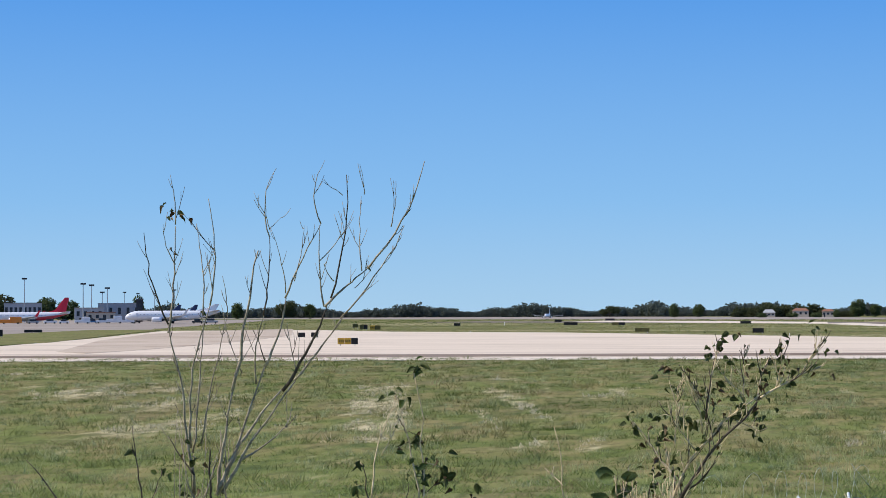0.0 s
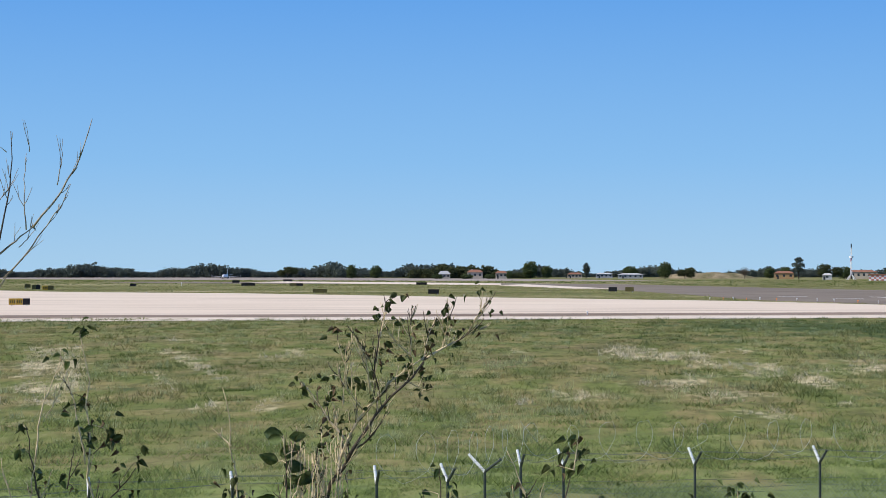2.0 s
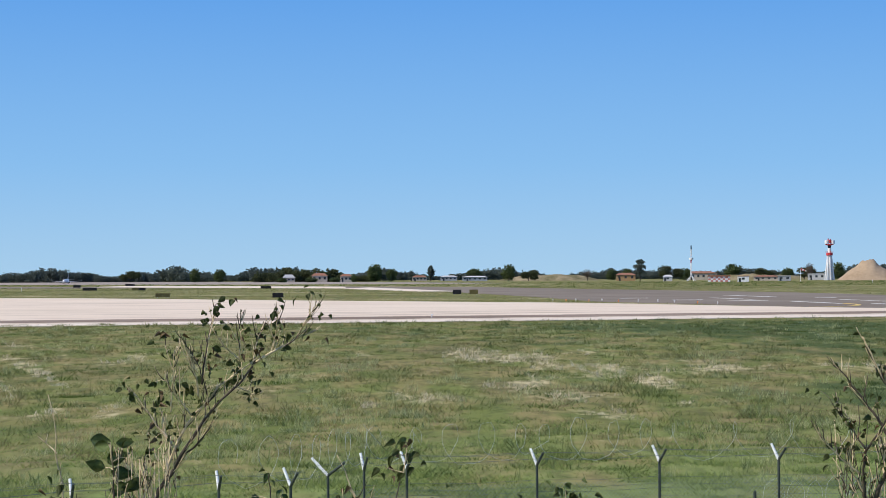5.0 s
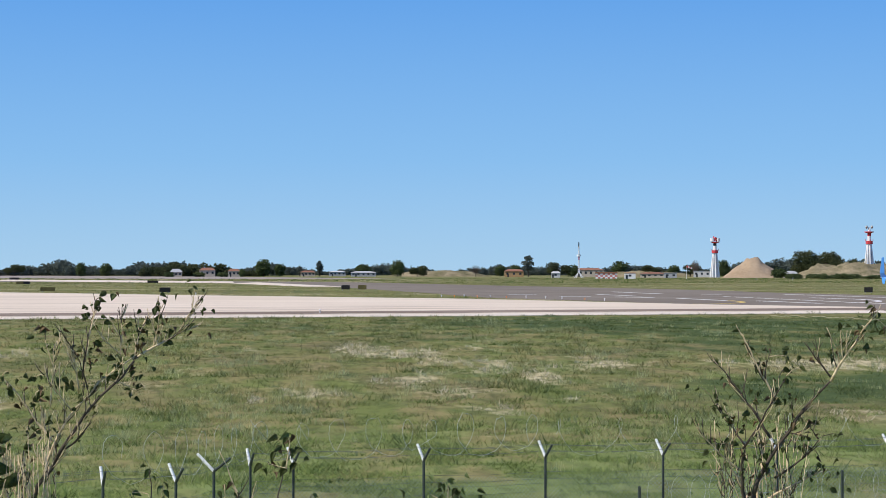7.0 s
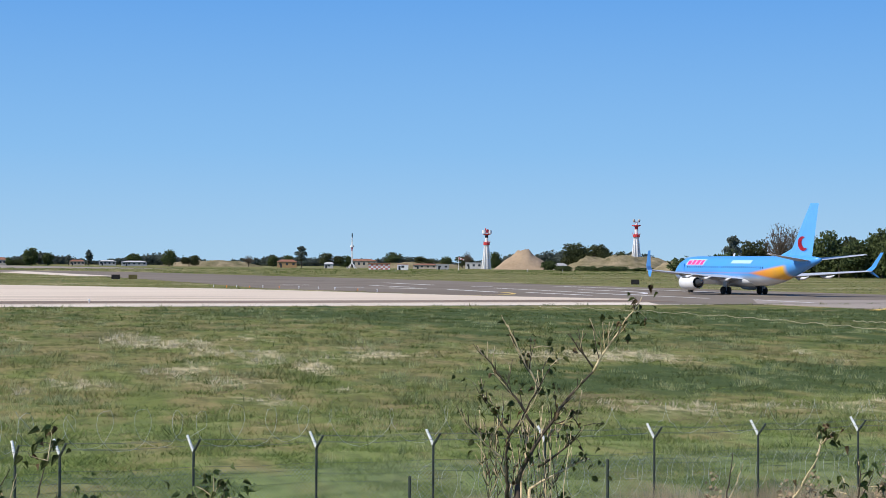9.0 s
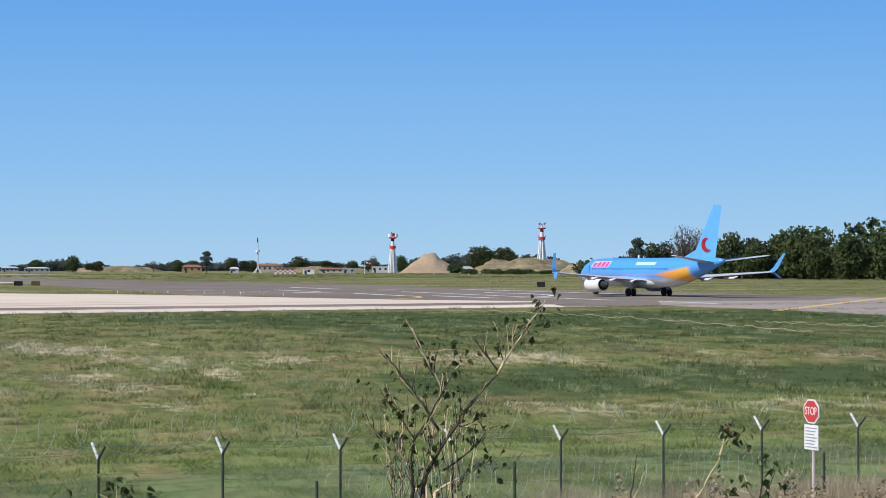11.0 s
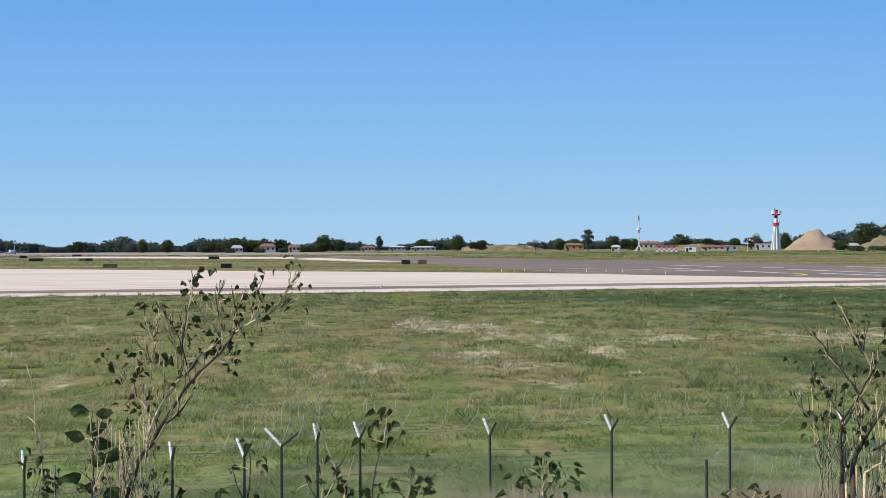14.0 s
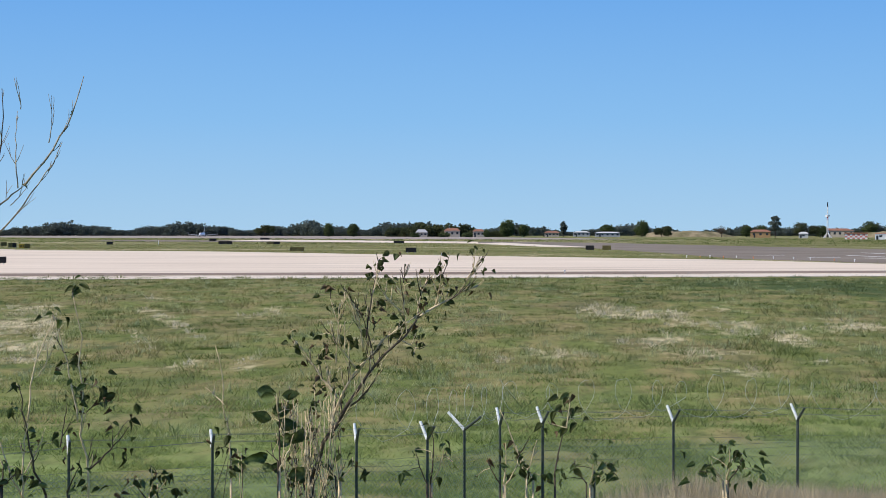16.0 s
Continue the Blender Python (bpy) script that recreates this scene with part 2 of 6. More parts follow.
M_ORANGE = worn("orange_paint", (0.75, 0.22, 0.03), (0.85, 0.30, 0.06), 0.6, 0.45)
M_GLASS_DARK = worn("dark_glazing", (0.02, 0.025, 0.03), (0.05, 0.06, 0.07), 1.0, 0.12)
M_CABIN = worn("tinted_cabin_glazing", (0.03, 0.07, 0.14), (0.05, 0.10, 0.19), 1.0, 0.15)
M_BLUE_BIN = worn("blue_paint", (0.05, 0.16, 0.30), (0.08, 0.22, 0.38), 1.0, 0.5)


# ---- mesh helpers ----
def place(bearing, rng):
    return rng * math.sin(radians(bearing)), rng * math.cos(radians(bearing))


def part(name, bm, mat, parent=None, label="", smooth=False):
    me = bpy.data.meshes.new(name)
    bm.normal_update()
    bm.to_mesh(me)
    bm.free()
    for m in mat if isinstance(mat, (list, tuple)) else (mat,):
        me.materials.append(m)
    if smooth:
        me.shade_smooth()
    ob = new(name, me)
    ob.parent = parent
    if label:
        ob["label"] = label
    return ob


def thing(name, m, label, category, group="", kind=""):
    ob = new(name)
    ob.matrix_basis = m
    return tagged(ob, label, category, group, kind)


def box(bm, x0, y0, z0, x1, y1, z1, mi=0, bevel=0.0):
    v = [bm.verts.new((x, y, z)) for z in (z0, z1) for x, y in ((x0, y0), (x1, y0), (x1, y1), (x0, y1))]
    fs = [bm.faces.new([v[i] for i in q]) for q in ((3, 2, 1, 0), (4, 5, 6, 7), (0, 1, 5, 4), (1, 2, 6, 5), (2, 3, 7, 6), (3, 0, 4, 7))]
    for f in fs:
        f.material_index = mi
    if bevel:
        es = list({e for f in fs for e in f.edges})
        bmesh.ops.bevel(bm, geom=es, offset=bevel, segments=2, affect="EDGES", profile=0.5)
    return v


def ring(bm, centre, axis_a, axis_b, n):
    return [bm.verts.new(centre + axis_a * math.cos(2 * math.pi * i / n) + axis_b * math.sin(2 * math.pi * i / n)) for i in range(n)]


def skin(bm, rings, caps=True, mi=0):
    for a, b in zip(rings, rings[1:]):
        for i in range(len(a)):
            j = (i + 1) % len(a)
            f = bm.faces.new((a[i], a[j], b[j], b[i]))
            f.material_index = mi
    if caps:
        for r, rev in ((rings[0], True), (rings[-1], False)):
            f = bm.faces.new(r[::-1] if rev else r)
            f.material_index = mi


def tube(bm, pts, radii, n=6, mi=0, caps=True):
    pts = [Vector(p) for p in pts]
    rings = []
    for i, p in enumerate(pts):
        d = (pts[min(i + 1, len(pts) - 1)] - pts[max(i - 1, 0)]).normalized()
        a = d.cross(Vector((0.13, 0.97, 0.21))).normalized()
        b = d.cross(a)
        rings.append(ring(bm, p, a * radii[i], b * radii[i], n))
    skin(bm, rings, caps, mi)


def slab(bm, outline, z0, z1, mi=0):
    """An upright prism over a plan outline (counter-clockwise)."""
    lo = [bm.verts.new((x, y, z0)) for x, y in outline]
    hi = [bm.verts.new((x, y, z1)) for x, y in outline]
    skin(bm, [lo, hi], True, mi)


def foil(bm, root, tip, thick_root, thick_tip, mi=0):
    """A wing-like panel: root and tip are (leading point, trailing point)."""
    rings = []
    for (le, te), th in ((root, thick_root), (tip, thick_tip)):
        le, te = Vector(le), Vector(te)
        span = (Vector(tip[0]) - Vector(root[0])).normalized()
        up = (te - le).normalized().cross(span).normalized() * th / 2
        prof = ((0, 0), (0.06, 0.6), (0.3, 1), (0.65, 0.6), (1, 0.06), (0.65, -0.6), (0.3, -1), (0.06, -0.6))
        rings.append([bm.verts.new(le.lerp(te, s) + up * h) for s, h in prof])
    skin(bm, rings, True, mi)
    bmesh.ops.recalc_face_normals(bm, faces=bm.faces)


def mesh_from(name, verts, faces, mat, parent=None, label="", dry=None):
    me = bpy.data.meshes.new(name)
    me.from_pydata(verts, [], faces)
    me.materials.append(mat)
    if dry is not None:
        at = me.attributes.new("dry", "FLOAT", "POINT")
        at.data.foreach_set("value", np.asarray(dry, dtype=np.float32))
    ob = new(name, me)
    ob.parent = parent
    if label:
        ob["label"] = label
    return ob


# ---- ground ----
def fence_y(x):
    return 31.3 + 0.195 * x


def ground_z(x, y):
    x, y = np.asarray(x, dtype=float), np.asarray(y, dtype=float)
    s = np.clip((y - 35) / 100, 0, 1)
    z = -0.9 * (1 - s * s * (3 - 2 * s))
    u = np.clip((fence_y(x) - y - 3.0) / 20, 0, 0.92)
    return np.where(np.abs(x) < 400, z + 3.6 * u, z)


def wave(x, y, k, seed):
    """Smooth pseudo-random waves between about -1 and 1, period about 1/k metres."""
    r = np.random.RandomState(seed)
    out = np.zeros_like(x)
    for i in range(7):
        a, p, f = r.uniform(0, 2 * np.pi), r.uniform(0, 2 * np.pi), k * r.uniform(0.6, 1.7) * 2 * np.pi
        out += np.sin((x * np.cos(a) + y * np.sin(a)) * f + p)
    return out / 3.2


# straw patches in the meadow: x, y, half-width, half-depth, strength
PATCHES = [
    (-19.2, 68, 0.7, 4.5, 0.5), (-13.1, 67, 0.6, 3, 0.8), (-11, 68, 0.5, 3.1, 0.8), (-14.7, 100, 2, 6, 0.4), (4, 104, 1.3, 5, 1), (5.9, 99, 1.6, 4.5, 1), (10.2, 105, 1.1, 3.7, 0.8), (9.1, 90, 1.6, 3.6, 1), (14.9, 91, 1.5, 3.6, 1), (10.8, 82, 0.8, 2.9, 0.9)]
PATCHES += [
    (5, 79, 1.2, 2.6, 0.6), (0.6, 73, 1.3, 2.3, 0.6), (-1.4, 69, 0.8, 1.9, 0.5), (7, 72, 1.1, 2.2, 0.45), (6.9, 63, 0.9, 2.3, 0.5), (-2.1, 58, 1, 3.4, 0.4), (23.5, 90, 2.6, 6, 0.7), (27.5, 89, 2, 4.6, 0.7), (28.9, 83, 1.6, 6, 0.4), (37.2, 86, 1.2, 4.5, 0.5), (20.8, 61, 3.5, 2.3, 0.4), (27.6, 61, 3, 3, 0.4), (-30, 73, 1.6, 4, 0.7), (-44, 99, 3.2, 7, 0.6), (-36, 90, 2, 7, 0.5)]
# mown stripes left as straw: ends on the ground, half-width, strength
STRIPES = [(-19.1, 86, -15.4, 74, 0.28, 1.0), (-22.4, 104, -17.9, 91, 0.4, 0.9), (-20.0, 97, -14.6, 80, 0.35, 1.0), (-18.3, 93, -16.4, 87, 0.4, 0.8),
           (-30.8, 107, -21.1, 73, 0.42, 1.2), (-29.9, 107, -20.6, 73, 0.30, 0.8), (-29.1, 107, -19.7, 73, 0.45, 1.2), (-28.2, 107, -19.2, 73, 0.30, 0.7)]


# bands across the meadow towards the taxiway: distance, half-depth, dryness
BANDS = [(89, 4.6, 0.36), (74, 7.5, -0.60), (61, 3.6, 0.34)]


def dryness(x, y):
    d = 0.10 + 0.13 * wave(x, y * 0.5, 0.05, 3) + 0.14 * wave(x, y * 0.4, 0.22, 4) + 0.22 * wave(x, y * 0.18, 0.7, 5)
    ragged = 0.62 + 0.6 * wave(x, y * 0.2, 0.9, 9)
    for px, py, rx, ry, s in PATCHES:
        q = ((x - px + 0.25 * wave(x, y, 0.3, 8)) / rx) ** 2 + ((y - py) / ry) ** 2
        d = d + 1.5 * s * np.exp(-q * 0.8) * ragged
    for ax, ay, bx, by, half, s in STRIPES:
        ux, uy = bx - ax, by - ay
        k = np.clip(((x - ax) * ux + (y - ay) * uy) / (ux * ux + uy * uy), 0, 1)
        q = (((x - ax - k * ux) ** 2 + (y - ay - k * uy) ** 2)) / half ** 2
        d = d + 1.2 * s * np.exp(-q) * ragged
    dark = np.exp(-(((y - 148) / 26) ** 2)) * np.clip((x + 8) / 22, 0, 1)
    broad = np.exp(-(((y - 105) / 50) ** 4)) * np.clip((x - 12) / 14, 0, 1)
    d = d - 0.40 * dark - 0.30 * broad
    side = np.clip((x - 0.19 * y) / 4, 0, 1)
    for mid, half, s in BANDS:
        d = d + s * side * np.exp(-(((y - mid + 0.8 * wave(x, y, 0.12, 41)) / half) ** 4)) * (0.75 + 0.35 * wave(x, y * 0.3, 0.6, 42))
    near = np.exp(-(((y - fence_y(x) - 4) / 12) ** 2))
    d = d * (1 - 0.8 * near)
    foot = np.exp(-(((y - fence_y(x) + 0.5) / 2.0) ** 2)) * np.clip((x - 1) / 6, 0, 1)
    d = d + 0.9 * foot + (0.12 + 0.26 * wave(x * 0.35, y, 0.022, 31) + 0.2 * wave(x * 0.5, y, 0.06, 32)) * (y > 200)
    return np.clip(d, -0.45, 1.2)


def sheet():
    xs = np.concatenate([[-4800, -3000, -1800, -1100, -700, -450, -330, -240, -180, -140, -115], np.arange(-100, 101, 0.8), [115, 140, 180, 240, 330, 450, 700, 1100, 1800, 3000, 4800]])
    ys = np.concatenate([[-4800, -2500, -1200, -500, -200, -90, -40, -20, -10, -5, 0, 5, 10, 15, 18, 21, 24], np.arange(25, 130, 0.6), np.arange(130, 210, 2.5), np.arange(212, 620, 6.0), [640, 670, 720, 780, 850, 1000, 1250, 1600, 2100, 2800, 3700, 4900]])
    gx, gy = np.meshgrid(xs, ys)
    gz = ground_z(gx, gy) + np.where((gy > 26) & (gy < 150) & (np.abs(gx) < 101), 0.035 * wave(gx, gy, 0.12, 21) + 0.03 * wave(gx, gy, 0.5, 22), 0)
    nx, ny = len(xs), len(ys)
    idx = np.arange(nx * ny).reshape(ny, nx)
    faces = np.stack([idx[:-1, :-1], idx[:-1, 1:], idx[1:, 1:], idx[1:, :-1]], -1).reshape(-1, 4)
    verts = np.stack([gx, gy, gz], -1).reshape(-1, 3)
    ob = mesh_from("ground", verts.tolist(), faces.tolist(), M_GROUND, dry=dryness(gx, gy).ravel())
    ob.data.shade_smooth()
    return tagged(ob, "green airfield meadow with straw-coloured dry patches", "ground", kind="structure")


sheet()


def grass(name, count, y0, y1, height, blades, spread, seed, label, mat, keep, wide=1.0, lie=0.5, even=0.0):
    """Clumps of blades over the meadow, denser and taller in places."""
    r = np.random.RandomState(seed)
    y = y0 + (y1 - y0) * r.rand(count)
    x = y * (np.tan(radians(-29)) + (np.tan(radians(30)) - np.tan(radians(-29))) * r.rand(count))
    d = dryness(x, y)
    ok = keep(x, y, d, r)
    x, y, d = x[ok], y[ok], d[ok]
    z = ground_z(x, y) - 0.03
    n = len(x)
    swell = 0.55 + 0.75 * np.clip(wave(x, y, 0.28, 51) + 0.3, 0, 1.2)
    h = height * swell[:, None] * (0.5 + r.rand(n, blades)) * (0.7 + 0.6 * r.rand(n, 1))
    h = h * (1 - even) + even * height * (0.75 + 0.35 * r.rand(n, blades)) * (0.9 + 0.2 * wave(x, y, 0.2, 54))[:, None]
    a = r.rand(n, blades) * 2 * np.pi
    lean = h * lie * (0.4 + 1.2 * r.rand(n, blades))
    ox, oy = r.randn(n, blades) * spread, r.randn(n, blades) * spread
    w = wide * (0.007 + 0.00012 * y[:, None] + 0.006 * r.rand(n, blades))
    bx, by = x[:, None] + ox, y[:, None] + oy
    zz = np.repeat(z[:, None], blades, 1)
    turn = (r.rand(n, blades) - 0.5) * 2.2
    wx, wy = w * np.cos(turn), w * np.sin(turn)
    p0, p1 = np.stack([bx - wx, by - wy, zz], -1), np.stack([bx + wx, by + wy, zz], -1)
    p2 = np.stack([bx + lean * np.cos(a), by + lean * np.sin(a), zz + h], -1)
    v = np.stack([p0, p1, p2], 2).reshape(-1, 3)
    f = np.arange(len(v)).reshape(-1, 3)
    ob = mesh_from(name, v.tolist(), f.tolist(), mat, dry=np.repeat(d, blades * 3))
    return tagged(ob, label, "grass", kind="stuff")


grass("meadow_grass", 95000, 33, 168, 0.10, 6, 0.22, 11, "short green and straw-coloured meadow grass", M_BLADE, lambda x, y, d, r: (y > fence_y(x) + 0.4) & (r.rand(len(x)) < 0.55 + 0.5 * wave(x, y * 0.3, 0.35, 52)), 0.9, 1.1)
grass("straw_tufts", 90000, 45, 165, 0.17, 6, 0.12, 12, "pale dry grass tufts standing in the meadow", M_STALK, lambda x, y, d, r: (d > 0.5) & (r.rand(len(d)) < 0.55 * d) & (y > fence_y(x) + 6), 1.0, 0.8)
grass("pale_grass_stems", 26000, 45, 165, 0.22, 5, 0.10, 17, "scattered pale green grass stems", M_BLADE, lambda x, y, d, r: (r.rand(len(x)) < 0.35 + 0.6 * wave(x, y * 0.4, 0.12, 57)) & (y > fence_y(x) + 6), 1.1, 0.7)
grass("near_grass", 85000, 31, 70, 0.085, 5, 0.14, 18, "short fresh green grass behind the fence", M_LUSH, lambda x, y, d, r: (y > fence_y(x) + 0.3) & (r.rand(len(x)) < 1.5 * np.exp(-(((y - fence_y(x)) / 21) ** 2))), 1.15, 1.4)
grass("pale_tufts", 11000, 44, 160, 0.22, 20, 0.17, 24, "pale green tufts of taller grass in the meadow", M_TUFT, lambda x, y, d, r: (y > fence_y(x) + 8) & (r.rand(len(x)) < np.clip(0.28 + 0.55 * wave(x, y * 0.5, 0.09, 61) + 0.4 * wave(x, y * 0.4, 0.3, 62), 0, 1) * np.clip(1 - (y - 60) / 130, 0.25, 1)), 0.75, 0.6)
grass("dark_weeds", 2600, 38, 165, 0.14, 30, 0.30, 15, "scattered dark green weed clumps", M_WEED, lambda x, y, d, r: (y > fence_y(x) + 2) & (r.rand(len(x)) < 0.3 + 0.6 * wave(x, y, 0.06, 53)), 1.0, 0.9)
grass("edge_weeds", 16000, 120, 196, 0.20, 6, 0.22, 13, "ragged dark green weeds along the pavement edge", M_BLADE, lambda x, y, d, r: np.abs(y - (166.0 + 0.235 * x)) < 1.4)
grass("fence_foot_grass", 70000, 26, 44, 0.90, 8, 0.12, 14, "tall dry grass at the foot of the wire fence", M_DRY, lambda x, y, d, r: (np.abs(y - fence_y(x) + 1.0) < 1.3) & (r.rand(len(x)) < np.clip((x - 0.6) / 3, 0.0, 0.9)), 0.8, 0.3, 0.85)


# ---- pavements ----
PAVED = []


def paved(x, y):
    """Whether points lie on any pavement."""
    hit = np.zeros(len(x), dtype=bool)
    for poly in PAVED:
        inside = np.zeros(len(x), dtype=bool)
        for (ax, ay), (bx, by) in zip(poly, poly[1:] + poly[:1]):
            if ay != by:
                inside ^= ((ay > y) != (by > y)) & (x < (bx - ax) * (y - ay) / (by - ay) + ax)
        hit |= inside
    return hit


def flat(name, outline, z, mat, label, category, thick=0.06):
    PAVED.append(list(outline))
    bm = bmesh.new()
    slab(bm, outline, z - thick, z)
    return tagged(part(name, bm, mat), label, category, kind="structure")


def edge(x, off):
    """The line along the near edge of the long pavement, off metres behind it."""
    return 168.5 + off + 0.235 * x if x < 40 else 168.5 + off + 9.4 + 0.21 * (x - 40)


def strip(x0, x1, o0, o1):
    xs = [x0 + (x1 - x0) * i / 10 for i in range(11)]
    return [(x, edge(x, o0)) for x in xs] + [(x, edge(x, o1)) for x in xs[::-1]]


flat("pavement", strip(-330, 66, 0, 10), 0.03, M_SHOULDER, "pale concrete shoulder strip beside the grass", "pavement")
flat("pavement", [(-330, edge(-330, 10)), (62, edge(62, 10)), (66, 212), (52, 228), (26, 279), (-18, 324), (-65, 379), (-108, 402), (-140, 446), (-173, 428), (-130, 287), (-113, 223), (-110, 200), (-330, 160)],
     0.05, M_CONCRETE, "wide pale beige concrete apron, faintly streaked", "pavement")
flat("pavement", strip(-330, 66, 12, 22), 0.075, M_DIRTY, "dark tyre-worn band along the concrete", "pavement")
flat("road", [(60, 183), (76, 186), (75, 166), (75, 120), (160, 120), (160, 160), (116, 240), (104, 300), (94, 350), (87, 424), (60, 535), (24, 700), (-28, 780), (-200, 900), (-200, 780), (-30, 690), (11, 489), (25, 357), (30, 290), (52, 228), (66, 212)],
     0.04, M_ASPHALT, "grey asphalt taxiway curving into the distance", "road")
flat("pavement", [(-140, 276), (-147, 324), (-214, 534), (-310, 877), (-420, 1250), (-1400, 1250), (-900, 300), (-330, 180), (-120, 215)],
     0.035, M_ASPHALT_FAR, "grey apron in front of the far terminal", "pavement")
flat("pavement", [(-89, 189), (-120, 270), (-149, 360), (-161, 430), (-155, 474), (-111, 339), (-94, 264), (-87, 223), (-83, 195), (-82, 181)], 0.075, M_TRACKED, "dark tyre-worn swath curving across the concrete", "pavement")
flat("ground", [(-113, 214), (-172, 326), (-187, 385), (-203, 451), (-187, 464), (-149, 342), (-120, 253)], 0.085, M_GROUND, "olive grass island between the pavements", "ground")
flat("road", [(-1400, 2600), (-330, 1230), (-39, 1010), (30, 990), (60, 1040), (-62, 1500), (-700, 2500), (-1400, 3300)], 0.03, M_ASPHALT_FAR, "distant pale grey runway", "road")
flat("road", [(-22, 640), (4, 500), (14, 500), (-14, 700)], 0.07, M_SHOULDER, "pale shoulder of the distant taxiway", "road")
flat("road", [(-140, 830), (-62, 705), (-21, 650), (-25, 760), (-75, 850), (-140, 930)], 0.07, M_SHOULDER, "pale distant taxiway shoulder", "road")
# painted lines: x0, y0, x1, y1, width
for x0, y0, x1, y1, w in ((38, 330, 43, 331, 1.6), (43.5, 304, 48.5, 304, 1.5), (51.5, 296, 56, 289, 0.9), (63.5, 370, 67, 338, 0.9), (71, 322, 74.5, 322, 1.6), (58.5, 282, 60.5, 258, 0.8),
                          (64.5, 256, 67.5, 235, 0.8), (80.5, 286, 83.3, 270, 0.8), (80, 208, 80.5, 192, 0.6), (70, 300, 74, 243, 0.45), (74, 243, 77, 216, 0.45), (88, 330, 96, 262, 0.5), (54, 330, 57, 305, 0.7)):
    d = Vector((x1 - x0, y1 - y0, 0)).normalized()
    s = Vector((-d.y, d.x, 0)) * w / 2
    bm = bmesh.new()
    slab(bm, [(x0 - s.x, y0 - s.y), (x0 + s.x, y0 + s.y), (x1 + s.x, y1 + s.y), (x1 - s.x, y1 - s.y)][::-1], 0.03, 0.06)
    bmesh.ops.recalc_face_normals(bm, faces=bm.faces)
    tagged(part("painted_line", bm, M_LINE), "worn white line painted on the asphalt", "marking", "painted lines", "structure")


def curve_line(cx, cy, rx, ry, a0, a1, w, mat, label):
    bm = bmesh.new()
    angles = [radians(a0 + (a1 - a0) * k / 24) for k in range(25)]
    out = [(cx + (rx + w / 2) * math.cos(a), cy + (ry + w / 2) * math.sin(a)) for a in angles]
    inn = [(cx + (rx - w / 2) * math.cos(a), cy + (ry - w / 2) * math.sin(a)) for a in angles]
    for i in range(24):
        slab(bm, [out[i], out[i + 1], inn[i + 1], inn[i]], 0.03, 0.062)
    bmesh.ops.recalc_face_normals(bm, faces=bm.faces)
    tagged(part("painted_line", bm, mat), label, "marking", "painted lines", "structure")


curve_line(48, 256, 13, 25, 5, -85, 0.7, M_YELLOW_LINE, "worn yellowish line curving on the asphalt")
curve_line(66, 268, 17, 31, 5, -70, 0.7, M_LINE, "worn white line curving on the asphalt")
guide = bmesh.new()
slab(guide, [(73.7, 160.1), (136.2, 247.9), (135.4, 248.5), (72.8, 160.6)], 0.045, 0.072)
tagged(part("painted_line", guide, M_YELLOW_LINE), "yellow guide line running along the taxiway", "marking", "painted lines", "structure")
flat("pavement", [(72, 186.5), (79, 206), (100, 207), (113, 226), (170, 190), (170, 110), (74, 110), (75.6, 166)], 0.055, M_ASPHALT_FAR, "pale worn pavement beside the taxiway", "pavement")
grass("rough_grass", 42000, 190, 640, 0.22, 5, 0.8, 19, "rough olive grass between the pavements", M_BLADE, lambda x, y, d, r: ~paved(x, y) & (r.rand(len(x)) < 0.45 + 0.5 * wave(x * 0.3, y, 0.03, 58)), 1.2, 1.2)
grass("rough_grass", 14000, 640, 1150, 0.35, 5, 1.2, 20, "rough dark grass on the far field", M_WEED, lambda x, y, d, r: ~paved(x, y) & (r.rand(len(x)) < 0.4 + 0.6 * wave(x * 0.3, y, 0.012, 59)), 1.6, 1.2)


# ---- airliners ----
def livery(name, main, belly, belly_z, accent=None):
    """Fuselage paint by height on the body, with one soft-edged accent patch near the tail."""
    m, n, l, b = material(name, 0.32, 0, 0.5)
    co = n.new("ShaderNodeTexCoord").outputs["Object"]
    sp = n.new("ShaderNodeSeparateXYZ")
    l.new(co, sp.inputs[0])
    grime = node_noise(n, l, co, 0.8, 5)
    fac = node_ramp(n, l, node_math(n, l, "ADD", sp.outputs["Z"], node_math(n, l, "MULTIPLY", sp.outputs["Y"], belly_z[2])), belly_z[0], belly_z[1])
    col = node_mix(n, l, fac, belly, main)
    if accent:
        # wedge that opens towards the tail
        y0, y1, zc, half, c1, c2 = accent
        t = node_ramp(n, l, sp.outputs["Y"], y0, y1)
        dz = node_math(n, l, "ABSOLUTE", node_math(n, l, "SUBTRACT", sp.outputs["Z"], zc), 0)
        lim = node_math(n, l, "MULTIPLY", t, half)
        inside = node_ramp(n, l, node_math(n, l, "SUBTRACT", lim, dz), -0.12, 0.22)
        stop = node_ramp(n, l, sp.outputs["Y"], y1 - 0.9, y1 + 0.1)
        inside = node_math(n, l, "MULTIPLY", inside, stop)
        col = node_mix(n, l, inside, col, node_mix(n, l, t, c1, c2))
    col = node_mix(n, l, node_math(n, l, "MULTIPLY", node_ramp(n, l, grime, 0.45, 0.8), 0.12), col, (0.25, 0.24, 0.22))
    l.new(col, b.inputs["Base Color"])
    return m


def paint(name, colour, rough=0.35):
    return worn(name, tuple(0.93 * c for c in colour), colour, 0.5, rough)


